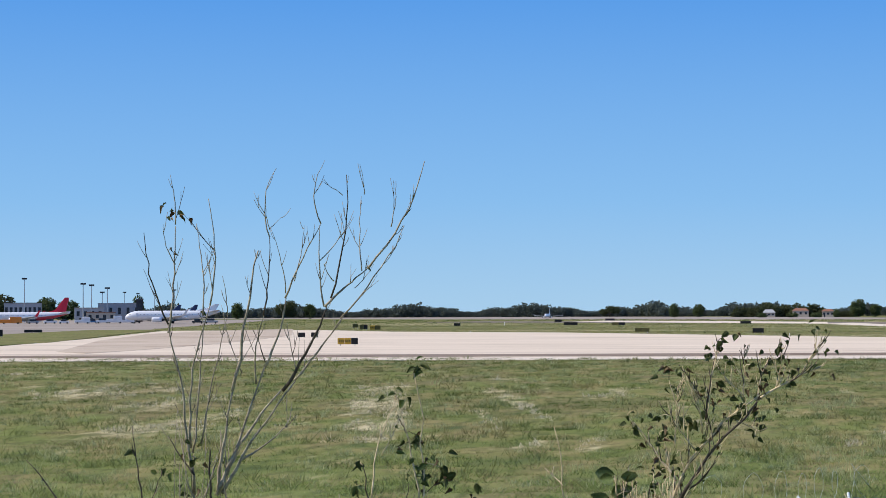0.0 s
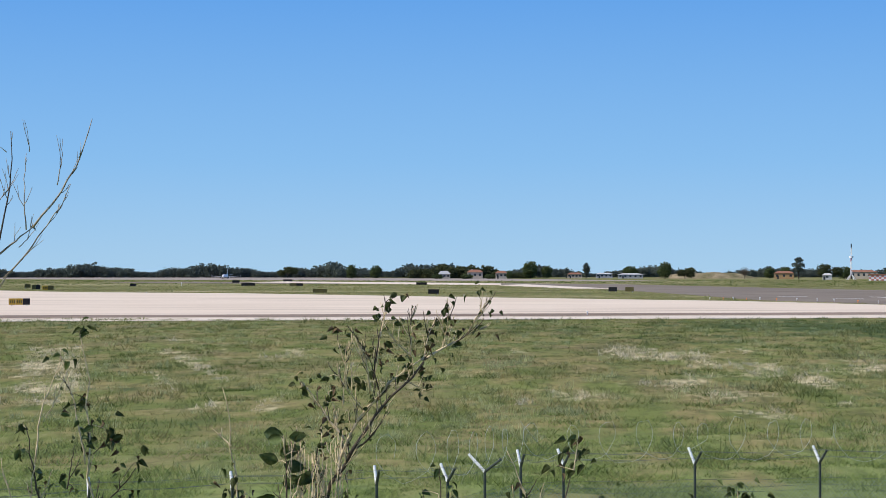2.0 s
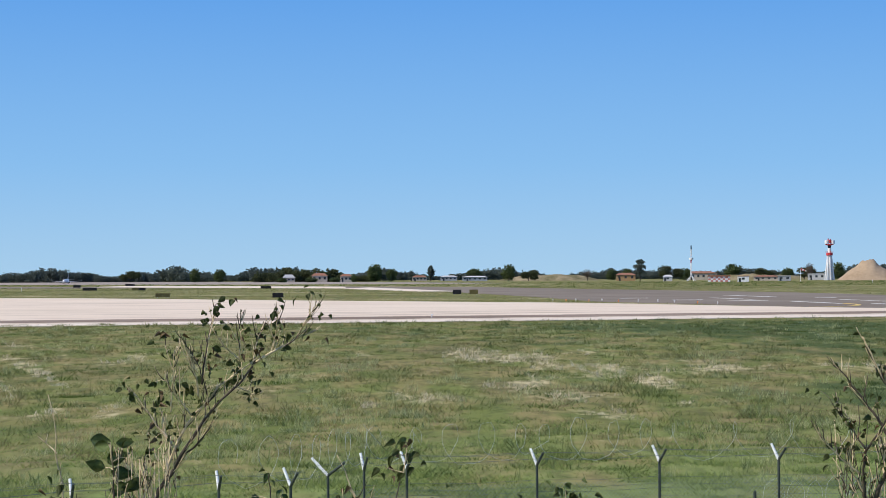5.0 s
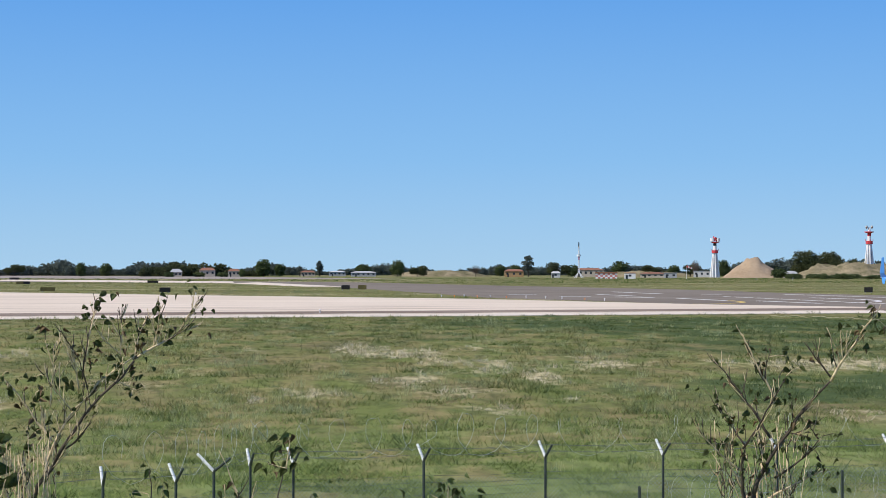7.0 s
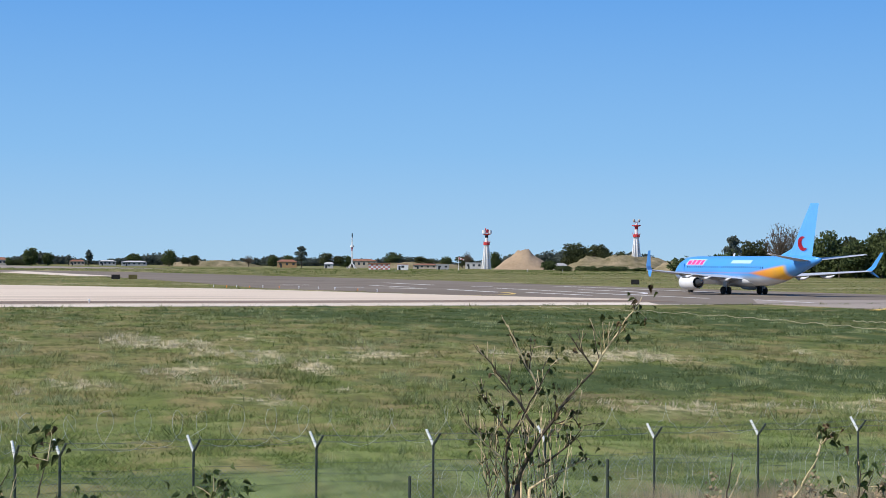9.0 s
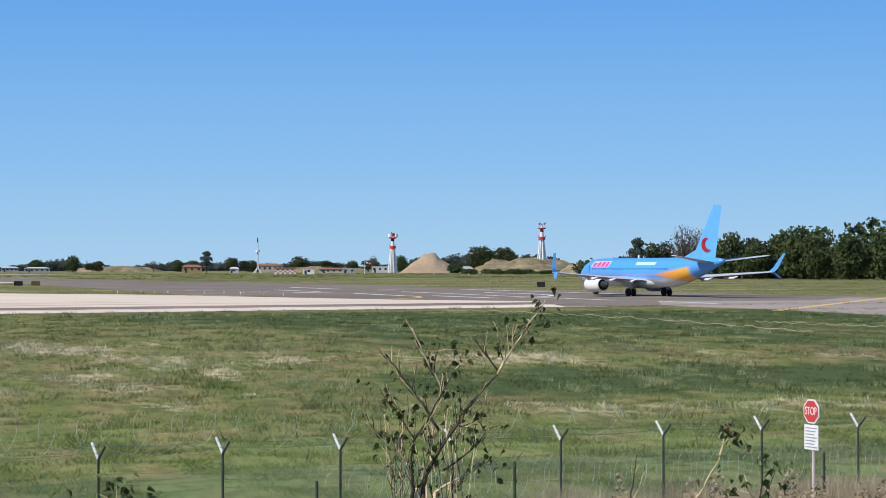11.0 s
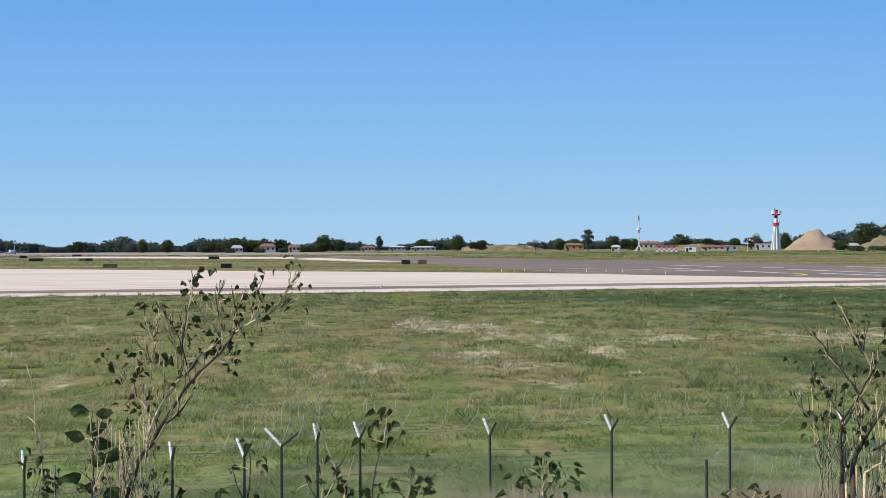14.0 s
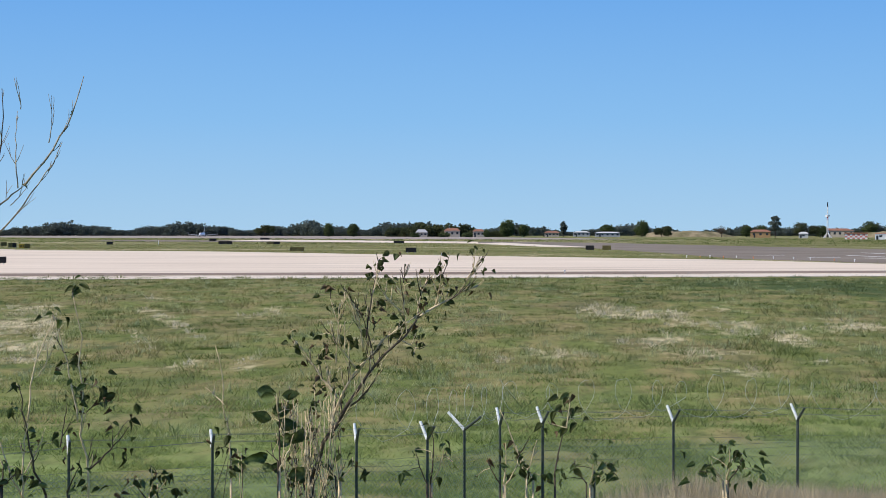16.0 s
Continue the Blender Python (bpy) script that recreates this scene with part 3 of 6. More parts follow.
SKY_BLUE = (0.075, 0.33, 0.78)
P_BLUE = livery("blue_fuselage_paint", SKY_BLUE, (0.60, 0.62, 0.64), (2.1, 2.75, 0.0), (-4.4, -12.6, 3.0, 1.1, (0.74, 0.20, 0.07), (0.84, 0.44, 0.03)))
P_BLUE_PLAIN = paint("light_blue_tail_paint", (0.12, 0.40, 0.82))
P_BLUE_DEEP = paint("blue_trim_paint", (0.07, 0.28, 0.70))
P_PINK = paint("magenta_paint", (0.80, 0.06, 0.28))
P_REDMARK = paint("crimson_paint", (0.68, 0.03, 0.06))
P_PALE = paint("pale_lettering_paint", (0.45, 0.68, 0.86))
P_WING = paint("grey_wing_paint", (0.52, 0.54, 0.56), 0.4)
P_NACELLE = paint("white_nacelle_paint", (0.74, 0.75, 0.77), 0.3)
P_WHITE_BODY = livery("white_fuselage_paint", (0.76, 0.76, 0.77), (0.62, 0.63, 0.65), (1.6, 2.4, 0.0))
P_RED_BODY = livery("white_over_red_fuselage_paint", (0.76, 0.75, 0.76), (0.52, 0.04, 0.06), (2.2, 2.5, 0.11))


def body_ring(bm, y, cz, w, h, n=28):
    return [bm.verts.new((w * math.sin(2 * math.pi * i / n), y, cz + h * math.cos(2 * math.pi * i / n))) for i in range(n)]


# along the body: y, centre height, half-width, half-height
BODY = [(19.6, 2.75, 0.05, 0.05), (19.3, 2.8, 0.5, 0.5), (18.6, 2.92, 0.98, 1.0), (17.4, 3.1, 1.42, 1.5), (15.8, 3.27, 1.72, 1.88), (13.6, 3.3, 1.88, 2.0),
        (6.0, 3.3, 1.88, 2.02), (-2.0, 3.3, 1.88, 2.02), (-7.0, 3.32, 1.88, 2.0), (-10.0, 3.55, 1.74, 1.76), (-13.0, 3.95, 1.38, 1.36), (-16.0, 4.4, 0.92, 0.93),
        (-18.4, 4.72, 0.5, 0.52), (-19.6, 4.85, 0.22, 0.22)]


def body_patch(owner, name, side, y0, y1, z0, z1, mat, label, slant=0.0, proud=0.03):
    """A thin painted patch that follows the round body."""
    bm = bmesh.new()
    rows = []
    for k in range(7):
        z = z0 + (z1 - z0) * k / 6
        x = side * (1.885 * math.sqrt(max(0, 1 - ((z - 3.3) / 2.02) ** 2)) + proud)
        s = slant * (z - z0)
        rows.append([bm.verts.new((x, y0 - s, z)), bm.verts.new((x, y1 - s, z)), bm.verts.new((x * 0.97, y1 - s, z)), bm.verts.new((x * 0.97, y0 - s, z))])
    skin(bm, rows)
    bmesh.ops.recalc_face_normals(bm, faces=bm.faces)
    return part(name, bm, mat, owner, label)


def airliner(m, label, body, fin_paint, trim, nacelle, marks, fin_top=12.5, group=""):
    t = thing("airliner", m, label, "airplane", group)
    bm = bmesh.new()
    skin(bm, [body_ring(bm, *r) for r in BODY[::-1]])
    bmesh.ops.recalc_face_normals(bm, faces=bm.faces)
    fus = part("fuselage", bm, body, t, "", True)
    bm = bmesh.new()
    for side in (-1, 1):
        for i in range(46):
            y = 13.2 - i * 0.56
            if 3.2 < y < 3.9 or y < -8.6:
                continue
            h = math.sqrt(max(0, 1 - ((3.78 - 3.3) / 2.0) ** 2)) * 1.885
            box(bm, side * (h - 0.01), y - 0.085, 3.64, side * (h + 0.012), y + 0.085, 3.90)
    tagged(part("cabin_windows", bm, M_CABIN, fus, "row of small dark cabin windows"), kind="stuff")
    for side in (-1, 1):
        bm = bmesh.new()
        tube(bm, [(side * 0.25, 18.25, 3.72), (side * 0.75, 17.85, 3.8), (side * 1.12, 17.2, 3.85)], [0.2, 0.26, 0.2], 8)
        part("cockpit_window", bm, M_GLASS_DARK, fus)
        for y in (14.6,):
            bm = bmesh.new()
            w = 1.86 if y > 0 else 1.50
            cz = 3.35 if y > 0 else 3.9
            box(bm, side * (w - 0.08), y - 0.43, cz - 0.5, side * (w + 0.01), y + 0.43, cz + 0.95, 0, 0.03)
            part("cabin_door", bm, body, fus)
        # wing
        bm = bmesh.new()
        foil(bm, ((side * 1.5, 5.6, 2.25), (side * 1.5, -2.4, 2.2)), ((side * 6.0, 2.6, 2.55), (side * 6.0, -2.2, 2.5)), 1.0, 0.55)
        foil(bm, ((side * 5.99, 2.62, 2.55), (side * 5.99, -2.22, 2.5)), ((side * 17.1, -4.0, 3.35), (side * 17.1, -5.6, 3.33)), 0.55, 0.2)
        wing = part("wing", bm, P_WING, t, "grey wing swept back")
        bm = bmesh.new()
        foil(bm, ((side * 17.0, -4.0, 3.34), (side * 17.0, -5.6, 3.32)), ((side * 17.45, -4.6, 3.9), (side * 17.45, -5.9, 3.9)), 0.2, 0.14)
        foil(bm, ((side * 17.44, -4.6, 3.89), (side * 17.44, -5.9, 3.89)), ((side * 18.0, -6.2, 5.9), (side * 18.0, -6.9, 5.95)), 0.14, 0.08)
        foil(bm, ((side * 17.1, -4.4, 3.3), (side * 17.1, -5.6, 3.3)), ((side * 17.7, -5.9, 2.5), (side * 17.7, -6.4, 2.5)), 0.14, 0.06)
        part("winglet", bm, trim, wing, "blue upturned wing tip" if trim is P_BLUE_DEEP else "")
        for k, (fx, fy) in enumerate(((4.0, -1.6), (7.6, -2.6), (11.0, -3.7))):
            bm = bmesh.new()
            zz = 2.05 + 0.06 * fx
            tube(bm, [(side * fx, fy + 2.0, zz), (side * fx, fy + 0.8, zz - 0.25), (side * fx, fy - 0.8, zz - 0.22), (side * fx, fy - 1.9, zz + 0.05)], [0.05, 0.22, 0.2, 0.04], 8)
            part("flap_fairing", bm, P_NACELLE, wing, "", True)
        # engine
        bm = bmesh.new()
        prof = ((8.3, 0.86), (8.45, 0.93), (8.2, 1.04), (7.2, 1.1), (5.6, 1.06), (4.4, 0.92), (4.38, 0.80))
        skin(bm, [body_ring(bm, y, 1.6, r, r * 0.97, 20) for y, r in prof], False)
        bmesh.ops.recalc_face_normals(bm, faces=bm.faces)
        eng = part("engine", bm, nacelle, t, "white engine cowling under the wing", True)
        eng.location = (side * 4.83, 0, 0)
        bm = bmesh.new()
        skin(bm, [body_ring(bm, y, 1.6, r, r, 20) for y, r in ((8.0, 0.84), (7.6, 0.8), (5.0, 0.78), (4.6, 0.74))])
        skin(bm, [body_ring(bm, y, 1.6, r, r, 16) for y, r in ((4.65, 0.52), (3.9, 0.48), (3.3, 0.2), (3.0, 0.05))])
        bmesh.ops.recalc_face_normals(bm, faces=bm.faces)
        part("exhaust", bm, M_DARK, eng, "dark metal exhaust and fan", True)
        bm = bmesh.new()
        foil(bm, ((0, 7.0, 2.5), (0, 2.4, 2.3)), ((0, 6.4, 2.75), (0, 2.2, 2.6)), 0.3, 0.3)
        part("pylon", bm, nacelle, eng)
        # tail plane
        bm = bmesh.new()
        foil(bm, ((side * 0.4, -14.2, 4.75), (side * 0.4, -18.0, 4.7)), ((side * 7.1, -18.3, 5.55), (side * 7.1, -19.7, 5.52)), 0.4, 0.14)
        part("tailplane", bm, P_WING, t, "pale horizontal tail surface")
        # main gear
        g = new("main_gear")
        g.parent = t
        g.location = (side * 2.86, 0, 0)
        bm = bmesh.new()
        tube(bm, [(0, 0, 0.5), (-side * 0.1, 0, 2.3)], [0.12, 0.16], 8)
        tube(bm, [(0, 0.1, 0.9), (-side * 1.2, 0.2, 2.2)], [0.07, 0.07], 6)
        box(bm, side * 0.16, -0.5, 0.8, side * 0.2, 0.5, 2.1)
        part("strut", bm, M_STEEL, g)
        for wx in (-0.43, 0.43):
            bm = bmesh.new()
            skin(bm, [ring(bm, Vector((wx + dx, 0, 0.56)), Vector((0, r, 0)), Vector((0, 0, r)), 18) for dx, r in ((-0.2, 0.3), (-0.2, 0.48), (-0.12, 0.56), (0.12, 0.56), (0.2, 0.48), (0.2, 0.3))])
            bmesh.ops.recalc_face_normals(bm, faces=bm.faces)
            part("tyre", bm, M_RUBBER, g, "", True)
    # belly fairing
    bm = bmesh.new()
    skin(bm, [body_ring(bm, y, 1.95, w, h, 20) for y, w, h in ((-5.0, 0.4, 0.2), (-3.4, 1.5, 0.75), (0, 2.1, 0.95), (4.6, 2.0, 0.85), (6.8, 0.5, 0.2))])
    bmesh.ops.recalc_face_normals(bm, faces=bm.faces)
    part("belly_fairing", bm, P_WING, t, "grey wing-root fairing", True)
    # fin
    k = (fin_top - 5.3) / 7.2
    bm = bmesh.new()
    foil(bm, ((0, -11.6, 5.0), (0, -17.5, 4.95)), ((0, -17.1, 5.3 + 7.2 * k), (0, -19.1, 5.3 + 7.15 * k)), 0.5, 0.18)
    foil(bm, ((0, -8.4, 5.05), (0, -13.5, 4.9)), ((0, -12.6, 6.3), (0, -13.4, 6.25)), 0.16, 0.1)
    fin = part("fin", bm, fin_paint, t, "upright tail fin")
    # nose gear
    g = new("nose_gear")
    g.parent = t
    g.location = (0, 15.6, 0)
    bm = bmesh.new()
    tube(bm, [(0, 0, 0.3), (0, 0.15, 1.7)], [0.08, 0.1], 8)
    part("strut", bm, M_STEEL, g)
    for wx in (-0.2, 0.2):
        bm = bmesh.new()
        skin(bm, [ring(bm, Vector((wx + dx, 0, 0.34)), Vector((0, r, 0)), Vector((0, 0, r)), 16) for dx, r in ((-0.1, 0.2), (-0.1, 0.3), (0, 0.34), (0.1, 0.3), (0.1, 0.2))])
        bmesh.ops.recalc_face_normals(bm, faces=bm.faces)
        part("tyre", bm, M_RUBBER, g, "", True)
    bm = bmesh.new()
    foil(bm, ((0, 3.2, 5.25), (0, 2.7, 5.25)), ((0, 2.9, 5.75), (0, 2.6, 5.75)), 0.08, 0.05)
    part("antenna", bm, P_NACELLE, t)
    if marks:
        for side in (-1, 1):
            # crescent on the fin
            bm = bmesh.new()
            outer = [(math.cos(a), math.sin(a)) for a in np.linspace(radians(55), radians(305), 22)]
            inner = [(0.52 + 0.74 * math.cos(a), 0.74 * math.sin(a)) for a in np.linspace(radians(290), radians(70), 22)]
            pts = [bm.verts.new((side * 0.235, -15.6 - (x * 0.9 - y * 0.3) * 1.25, 6.95 + (y * 0.95 + x * 0.2) * 0.98)) for x, y in outer + inner]
            f = bm.faces.new(pts)
            bmesh.ops.solidify(bm, geom=[f], thickness=0.02)
            cr = part("crescent_mark", bm, P_REDMARK, fin, "crimson crescent on the tail fin")
            # the painted name as plain blocks, and a bar of small lettering
            for k, (yy, ww) in enumerate(((13.0, 1.0), (11.75, 0.95), (10.5, 1.0), (9.3, 0.85))):
                body_patch(fus, "name_mark", side, yy + ww / 2, yy - ww / 2, 4.1, 4.78 if k else 4.7, P_PINK, "magenta block of the painted name", 0.35)
            body_patch(fus, "name_backing", side, 13.85, 8.6, 4.0, 4.88, P_PALE, "pale outline behind the painted name", 0.35, 0.012)
            body_patch(fus, "pale_lettering_bar", side, 0.9, -4.6, 4.3, 4.75, P_PALE, "pale blue bar of small lettering", 0.2)
    return t


px, py = place(20.69, 262)
airliner(pose(px, py, 0.04, 0, 0, 9.0), "bright blue twin-engine airliner with an orange flank on the taxiway", P_BLUE, P_BLUE_PLAIN, P_BLUE_DEEP, P_NACELLE, True, 12.2)
px, py = place(-26.05, 905)
airliner(pose(px, py, 0.02, 0, 0, 26 + 86), "white and red airliner parked among service vehicles", P_RED_BODY, P_REDMARK, P_REDMARK, P_RED_BODY, False, 12.2, "parked airliners")
px, py = place(-21.75, 830)
airliner(pose(px, py, 0.02, 0, 0, 22 + 88) @ Matrix.Scale(1.06, 4), "white airliner parked on the far apron", P_WHITE_BODY, P_WHITE_BODY, P_WHITE_BODY, P_NACELLE, False, 8.0, "parked airliners")
P_NAVY = paint("navy_fin_paint", (0.03, 0.05, 0.12))
for b in (-22.45, -21.95):
    px, py = place(b, 1120)
    airliner(pose(px, py, 0.02, 0, 0, 22 + 80), "white airliner with a dark tail fin on the far apron", P_WHITE_BODY, P_NAVY, P_NAVY, P_NACELLE, False, 9.6, "parked airliners")
px, py = place(-10.3, 1390)
airliner(pose(px, py, 0.02, 0, 0, 10 + 172) @ Matrix.Scale(0.62, 4), "small white jet on the distant runway", P_WHITE_BODY, P_WHITE_BODY, P_WHITE_BODY, P_NACELLE, False, 12.0)


# ---- towers ----
def beacon_tower(bearing, rng, base_z, height, crown):
    """A flared white shaft with red and white bands, a gallery and a head of drums."""
    x, y = place(bearing, rng)
    t = thing("radar_tower", pose(x, y, base_z), "slim white tower with red bands and a gallery on top", "tower", "airfield towers")
    s = height / 35.0
    bm = bmesh.new()
    tube(bm, [(0, 0, 0), (0, 0, 19.5 * s)], [2.3 * s, 1.5 * s], 12)
    part("shaft", bm, M_WHITE, t, "flared white ribbed shaft")
    for k in range(8):
        a = k * math.pi / 4
        bm = bmesh.new()
        tube(bm, [(3.6 * s * math.cos(a), 3.6 * s * math.sin(a), 0), (1.5 * s * math.cos(a), 1.5 * s * math.sin(a), 19.5 * s)], [0.62 * s, 0.5 * s], 5)
        part("rib", bm, M_WHITE, t)
    z = 19.5
    for h, r, mat, nm in ((2.2, 2.6, M_RED, "red_gallery"), (3.6, 1.35, M_WHITE, "white_band"), (2.0, 1.3, M_DARK if not crown else M_RED, "dark_band")):
        bm = bmesh.new()
        tube(bm, [(0, 0, z * s), (0, 0, (z + h) * s)], [r * s, r * s], 12)
        part(nm, bm, mat, t)
        z += h
    for a in np.linspace(0, 2 * math.pi, 9)[:-1]:
        bm = bmesh.new()
        tube(bm, [(2.9 * s * math.cos(a), 2.9 * s * math.sin(a), 21.5 * s), (2.9 * s * math.cos(a), 2.9 * s * math.sin(a), 22.9 * s)], [0.09 * s, 0.09 * s], 4)
        part("railing_post", bm, M_RED, t)
    bm = bmesh.new()
    tube(bm, [(0, 0, z * s), (0, 0, (z + 0.7) * s), (0, 0, (z + 0.7) * s), (0, 0, (z + 1.3) * s)], [1.4 * s, 3.2 * s, 3.4 * s, 3.4 * s], 14)
    part("platform", bm, M_RED, t, "red round platform")
    if crown:
        bm = bmesh.new()
        tube(bm, [(0, 0, (z + 1.5) * s), (0, 0, (z + 4.3) * s)], [1.1 * s, 0.7 * s], 10)
        part("white_band", bm, M_WHITE, t)
        for dx in (-2.0, 1.9):
            bm = bmesh.new()
            tube(bm, [(dx * s, -0.3, (z + 3.0) * s), (dx * s, -0.3, (z + 4.6) * s), (dx * s * 1.1, -0.3, (z + 5.6) * s)], [0.25 * s, 1.0 * s, 0.6 * s], 10)
            part("dish", bm, M_GREY, t, "grey aerial drum")
    else:
        for k, (dx, dz, w) in enumerate(((-2.3, 2.8, 1.7), (0.0, 3.3, 1.5), (2.3, 2.7, 1.7))):
            bm = bmesh.new()
            tube(bm, [(dx * s, -1.2 * s, (z + dz - 1.3) * s), (dx * s, -1.2 * s, (z + dz + 1.3) * s)], [w * s, w * s], 12)
            part("dish", bm, M_WHITE if k != 1 else M_RED, t, "white aerial drum")
        bm = bmesh.new()
        tube(bm, [(-1.0 * s, 0, (z + 3.5) * s), (-1.0 * s, 0, (z + 5.6) * s)], [0.5 * s, 0.4 * s], 8)
        tube(bm, [(0.7 * s, 0, (z + 3.5) * s), (0.7 * s, 0, (z + 5.0) * s)], [0.5 * s, 0.4 * s], 8)
        part("aerials", bm, M_RED, t)
    return t


beacon_tower(12.84, 1300, 0.0, 30.2, False)
beacon_tower(17.42, 1250, 4.6, 31.4, True)

# lattice mast, banded
mx, my = place(8.71, 1250)
t = thing("lattice_mast", pose(mx, my, 0), "thin red and white banded mast with a wide foot", "mast")
for k in range(6):
    bm = bmesh.new()
    z0, z1 = 3 + k * 3.0, 6 + k * 3.0
    w = 0.62 - 0.05 * k
    for a in range(4):
        ca, sa = math.cos(a * math.pi / 2 + 0.4) * w, math.sin(a * math.pi / 2 + 0.4) * w
        cb, sb2 = math.cos((a + 1) * math.pi / 2 + 0.4) * w, math.sin((a + 1) * math.pi / 2 + 0.4) * w
        tube(bm, [(ca, sa, z0), (ca, sa, z1)], [0.10, 0.10], 4)
        tube(bm, [(ca, sa, z0), (cb, sb2, z1)], [0.06, 0.06], 4)
    part("mast_section", bm, M_RED if k == 3 else M_WHITE, t)
bm = bmesh.new()
for a in range(4):
    ca, sa = math.cos(a * math.pi / 2 + 0.4), math.sin(a * math.pi / 2 + 0.4)
    tube(bm, [(3.4 * ca, 3.4 * sa, 0), (0.6 * ca, 0.6 * sa, 3.4)], [0.3, 0.2], 5)
part("splayed_foot", bm, M_WHITE, t)
bm = bmesh.new()
tube(bm, [(0, 0, 14.2), (0, 0, 15.4)], [1.4, 1.4], 10)
part("drum", bm, M_WHITE, t)
bm = bmesh.new()
tube(bm, [(0, 0, 20.5), (0, 0, 23.6)], [0.40, 0.34], 6)
part("top_aerial", bm, M_DARK, t, "dark whip aerial")


# ---- trees ----
def crown_mesh(bm, centre, rx, ry, rz, rnd, clumps, leaf, mi=0):
    """Many small tilted leaf sprays on clumps, leaving gaps and an uneven outline."""
    for _ in range(clumps):
        u = Vector((rnd.gauss(0, 1), rnd.gauss(0, 1), rnd.gauss(0, 1))).normalized()
        k = rnd.uniform(0.45, 1.05)
        c = Vector(centre) + Vector((u.x * rx * k, u.y * ry * k, u.z * rz * k))
        for _ in range(5):
            s = leaf * rnd.uniform(0.5, 1.3)
            p = c + Vector((rnd.gauss(0, leaf * 0.7), rnd.gauss(0, leaf * 0.7), rnd.gauss(0, leaf * 0.5)))
            a = Vector((rnd.gauss(0, 1), rnd.gauss(0, 1), rnd.gauss(0, 0.7))).normalized() * s
            b = a.cross(Vector((rnd.gauss(0, 1), rnd.gauss(0, 1), rnd.gauss(0, 1)))).normalized() * s * 0.7
            f = bm.faces.new([bm.verts.new(p + q) for q in (a, b, -a, -b)])
            f.material_index = mi


def tree_proto(name, seed, kind):
    """One tree 1 m high and about as wide; placed copies are scaled."""
    rnd = random.Random(seed)
    t = thing(name, pose(0, 0, 0), "", "tree")
    bm = bmesh.new()
    if kind == "poplar":
        tube(bm, [(0, 0, 0), (0, 0, 0.5), (0.01, 0, 0.95)], [0.03, 0.02, 0.004], 6)
    else:
        tube(bm, [(0, 0, 0), (0.01, 0, 0.25), (0, 0.01, 0.6)], [0.035, 0.026, 0.01], 6)
        for k in range(5):
            a = k * 1.3 + rnd.random()
            tube(bm, [(0, 0, 0.2 + 0.06 * k), (0.12 * math.cos(a), 0.12 * math.sin(a), 0.4 + 0.06 * k), (0.26 * math.cos(a), 0.26 * math.sin(a), 0.55 + 0.05 * k)], [0.018, 0.012, 0.004], 5)
    part("trunk", bm, M_TRUNK, t)
    bm = bmesh.new()
    mat = M_TREE
    if kind == "round":
        for k in range(7):
            a = rnd.uniform(0, 6.28)
            crown_mesh(bm, (0.24 * math.cos(a), 0.24 * math.sin(a), rnd.uniform(0.32, 0.75)), 0.24, 0.24, 0.2, rnd, 110, 0.034)
        crown_mesh(bm, (0, 0, 0.58), 0.38, 0.38, 0.38, rnd, 260, 0.038)
        crown_mesh(bm, (0, 0, 0.22), 0.36, 0.36, 0.2, rnd, 130, 0.038)
    elif kind == "broad":
        mat = M_TREE_OLIVE
        for k in range(9):
            a = rnd.uniform(0, 6.28)
            crown_mesh(bm, (0.45 * math.cos(a), 0.45 * math.sin(a), rnd.uniform(0.3, 0.72)), 0.3, 0.3, 0.22, rnd, 120, 0.036)
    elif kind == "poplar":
        mat = M_TREE_HAZED
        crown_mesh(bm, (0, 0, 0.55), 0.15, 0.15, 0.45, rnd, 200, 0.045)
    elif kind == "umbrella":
        mat = M_TREE_HAZED
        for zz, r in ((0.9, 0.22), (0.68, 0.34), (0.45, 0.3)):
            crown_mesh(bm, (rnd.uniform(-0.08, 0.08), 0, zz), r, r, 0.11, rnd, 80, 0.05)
    elif kind == "bare":
        mat = M_TREE_BROWN
        for k in range(120):
            a, e = rnd.uniform(0, 6.28), rnd.uniform(0.1, 1.4)
            q = Vector((math.cos(a) * math.cos(e), math.sin(a) * math.cos(e), math.sin(e)))
            tube(bm, [(0, 0, 0.3), Vector((0, 0, 0.4)) + q * 0.3, Vector((0, 0, 0.45)) + q * rnd.uniform(0.45, 0.6)], [0.008, 0.004, 0.0015], 4)
        crown_mesh(bm, (0, 0, 0.6), 0.42, 0.42, 0.4, rnd, 320, 0.017)
    else:
        crown_mesh(bm, (0, 0, 0.4), 0.7, 0.5, 0.42, rnd, 260, 0.07)
    part("crown", bm, mat, t)
    return t


LABELS = {"round": "leafy green tree with a rounded uneven crown", "broad": "broad olive-green tree at the field's edge", "poplar": "slim dark upright tree",
          "umbrella": "dark tiered pine tree", "bare": "half-bare tree with brown twigs", "scrub": "low dark bushy tree"}
PROTO = {k: [tree_proto(k + "_tree", 100 + 7 * j + i, k) for i in range(3 if k in ("round", "broad", "scrub") else 1)] for j, k in enumerate(LABELS)}
USED = set()


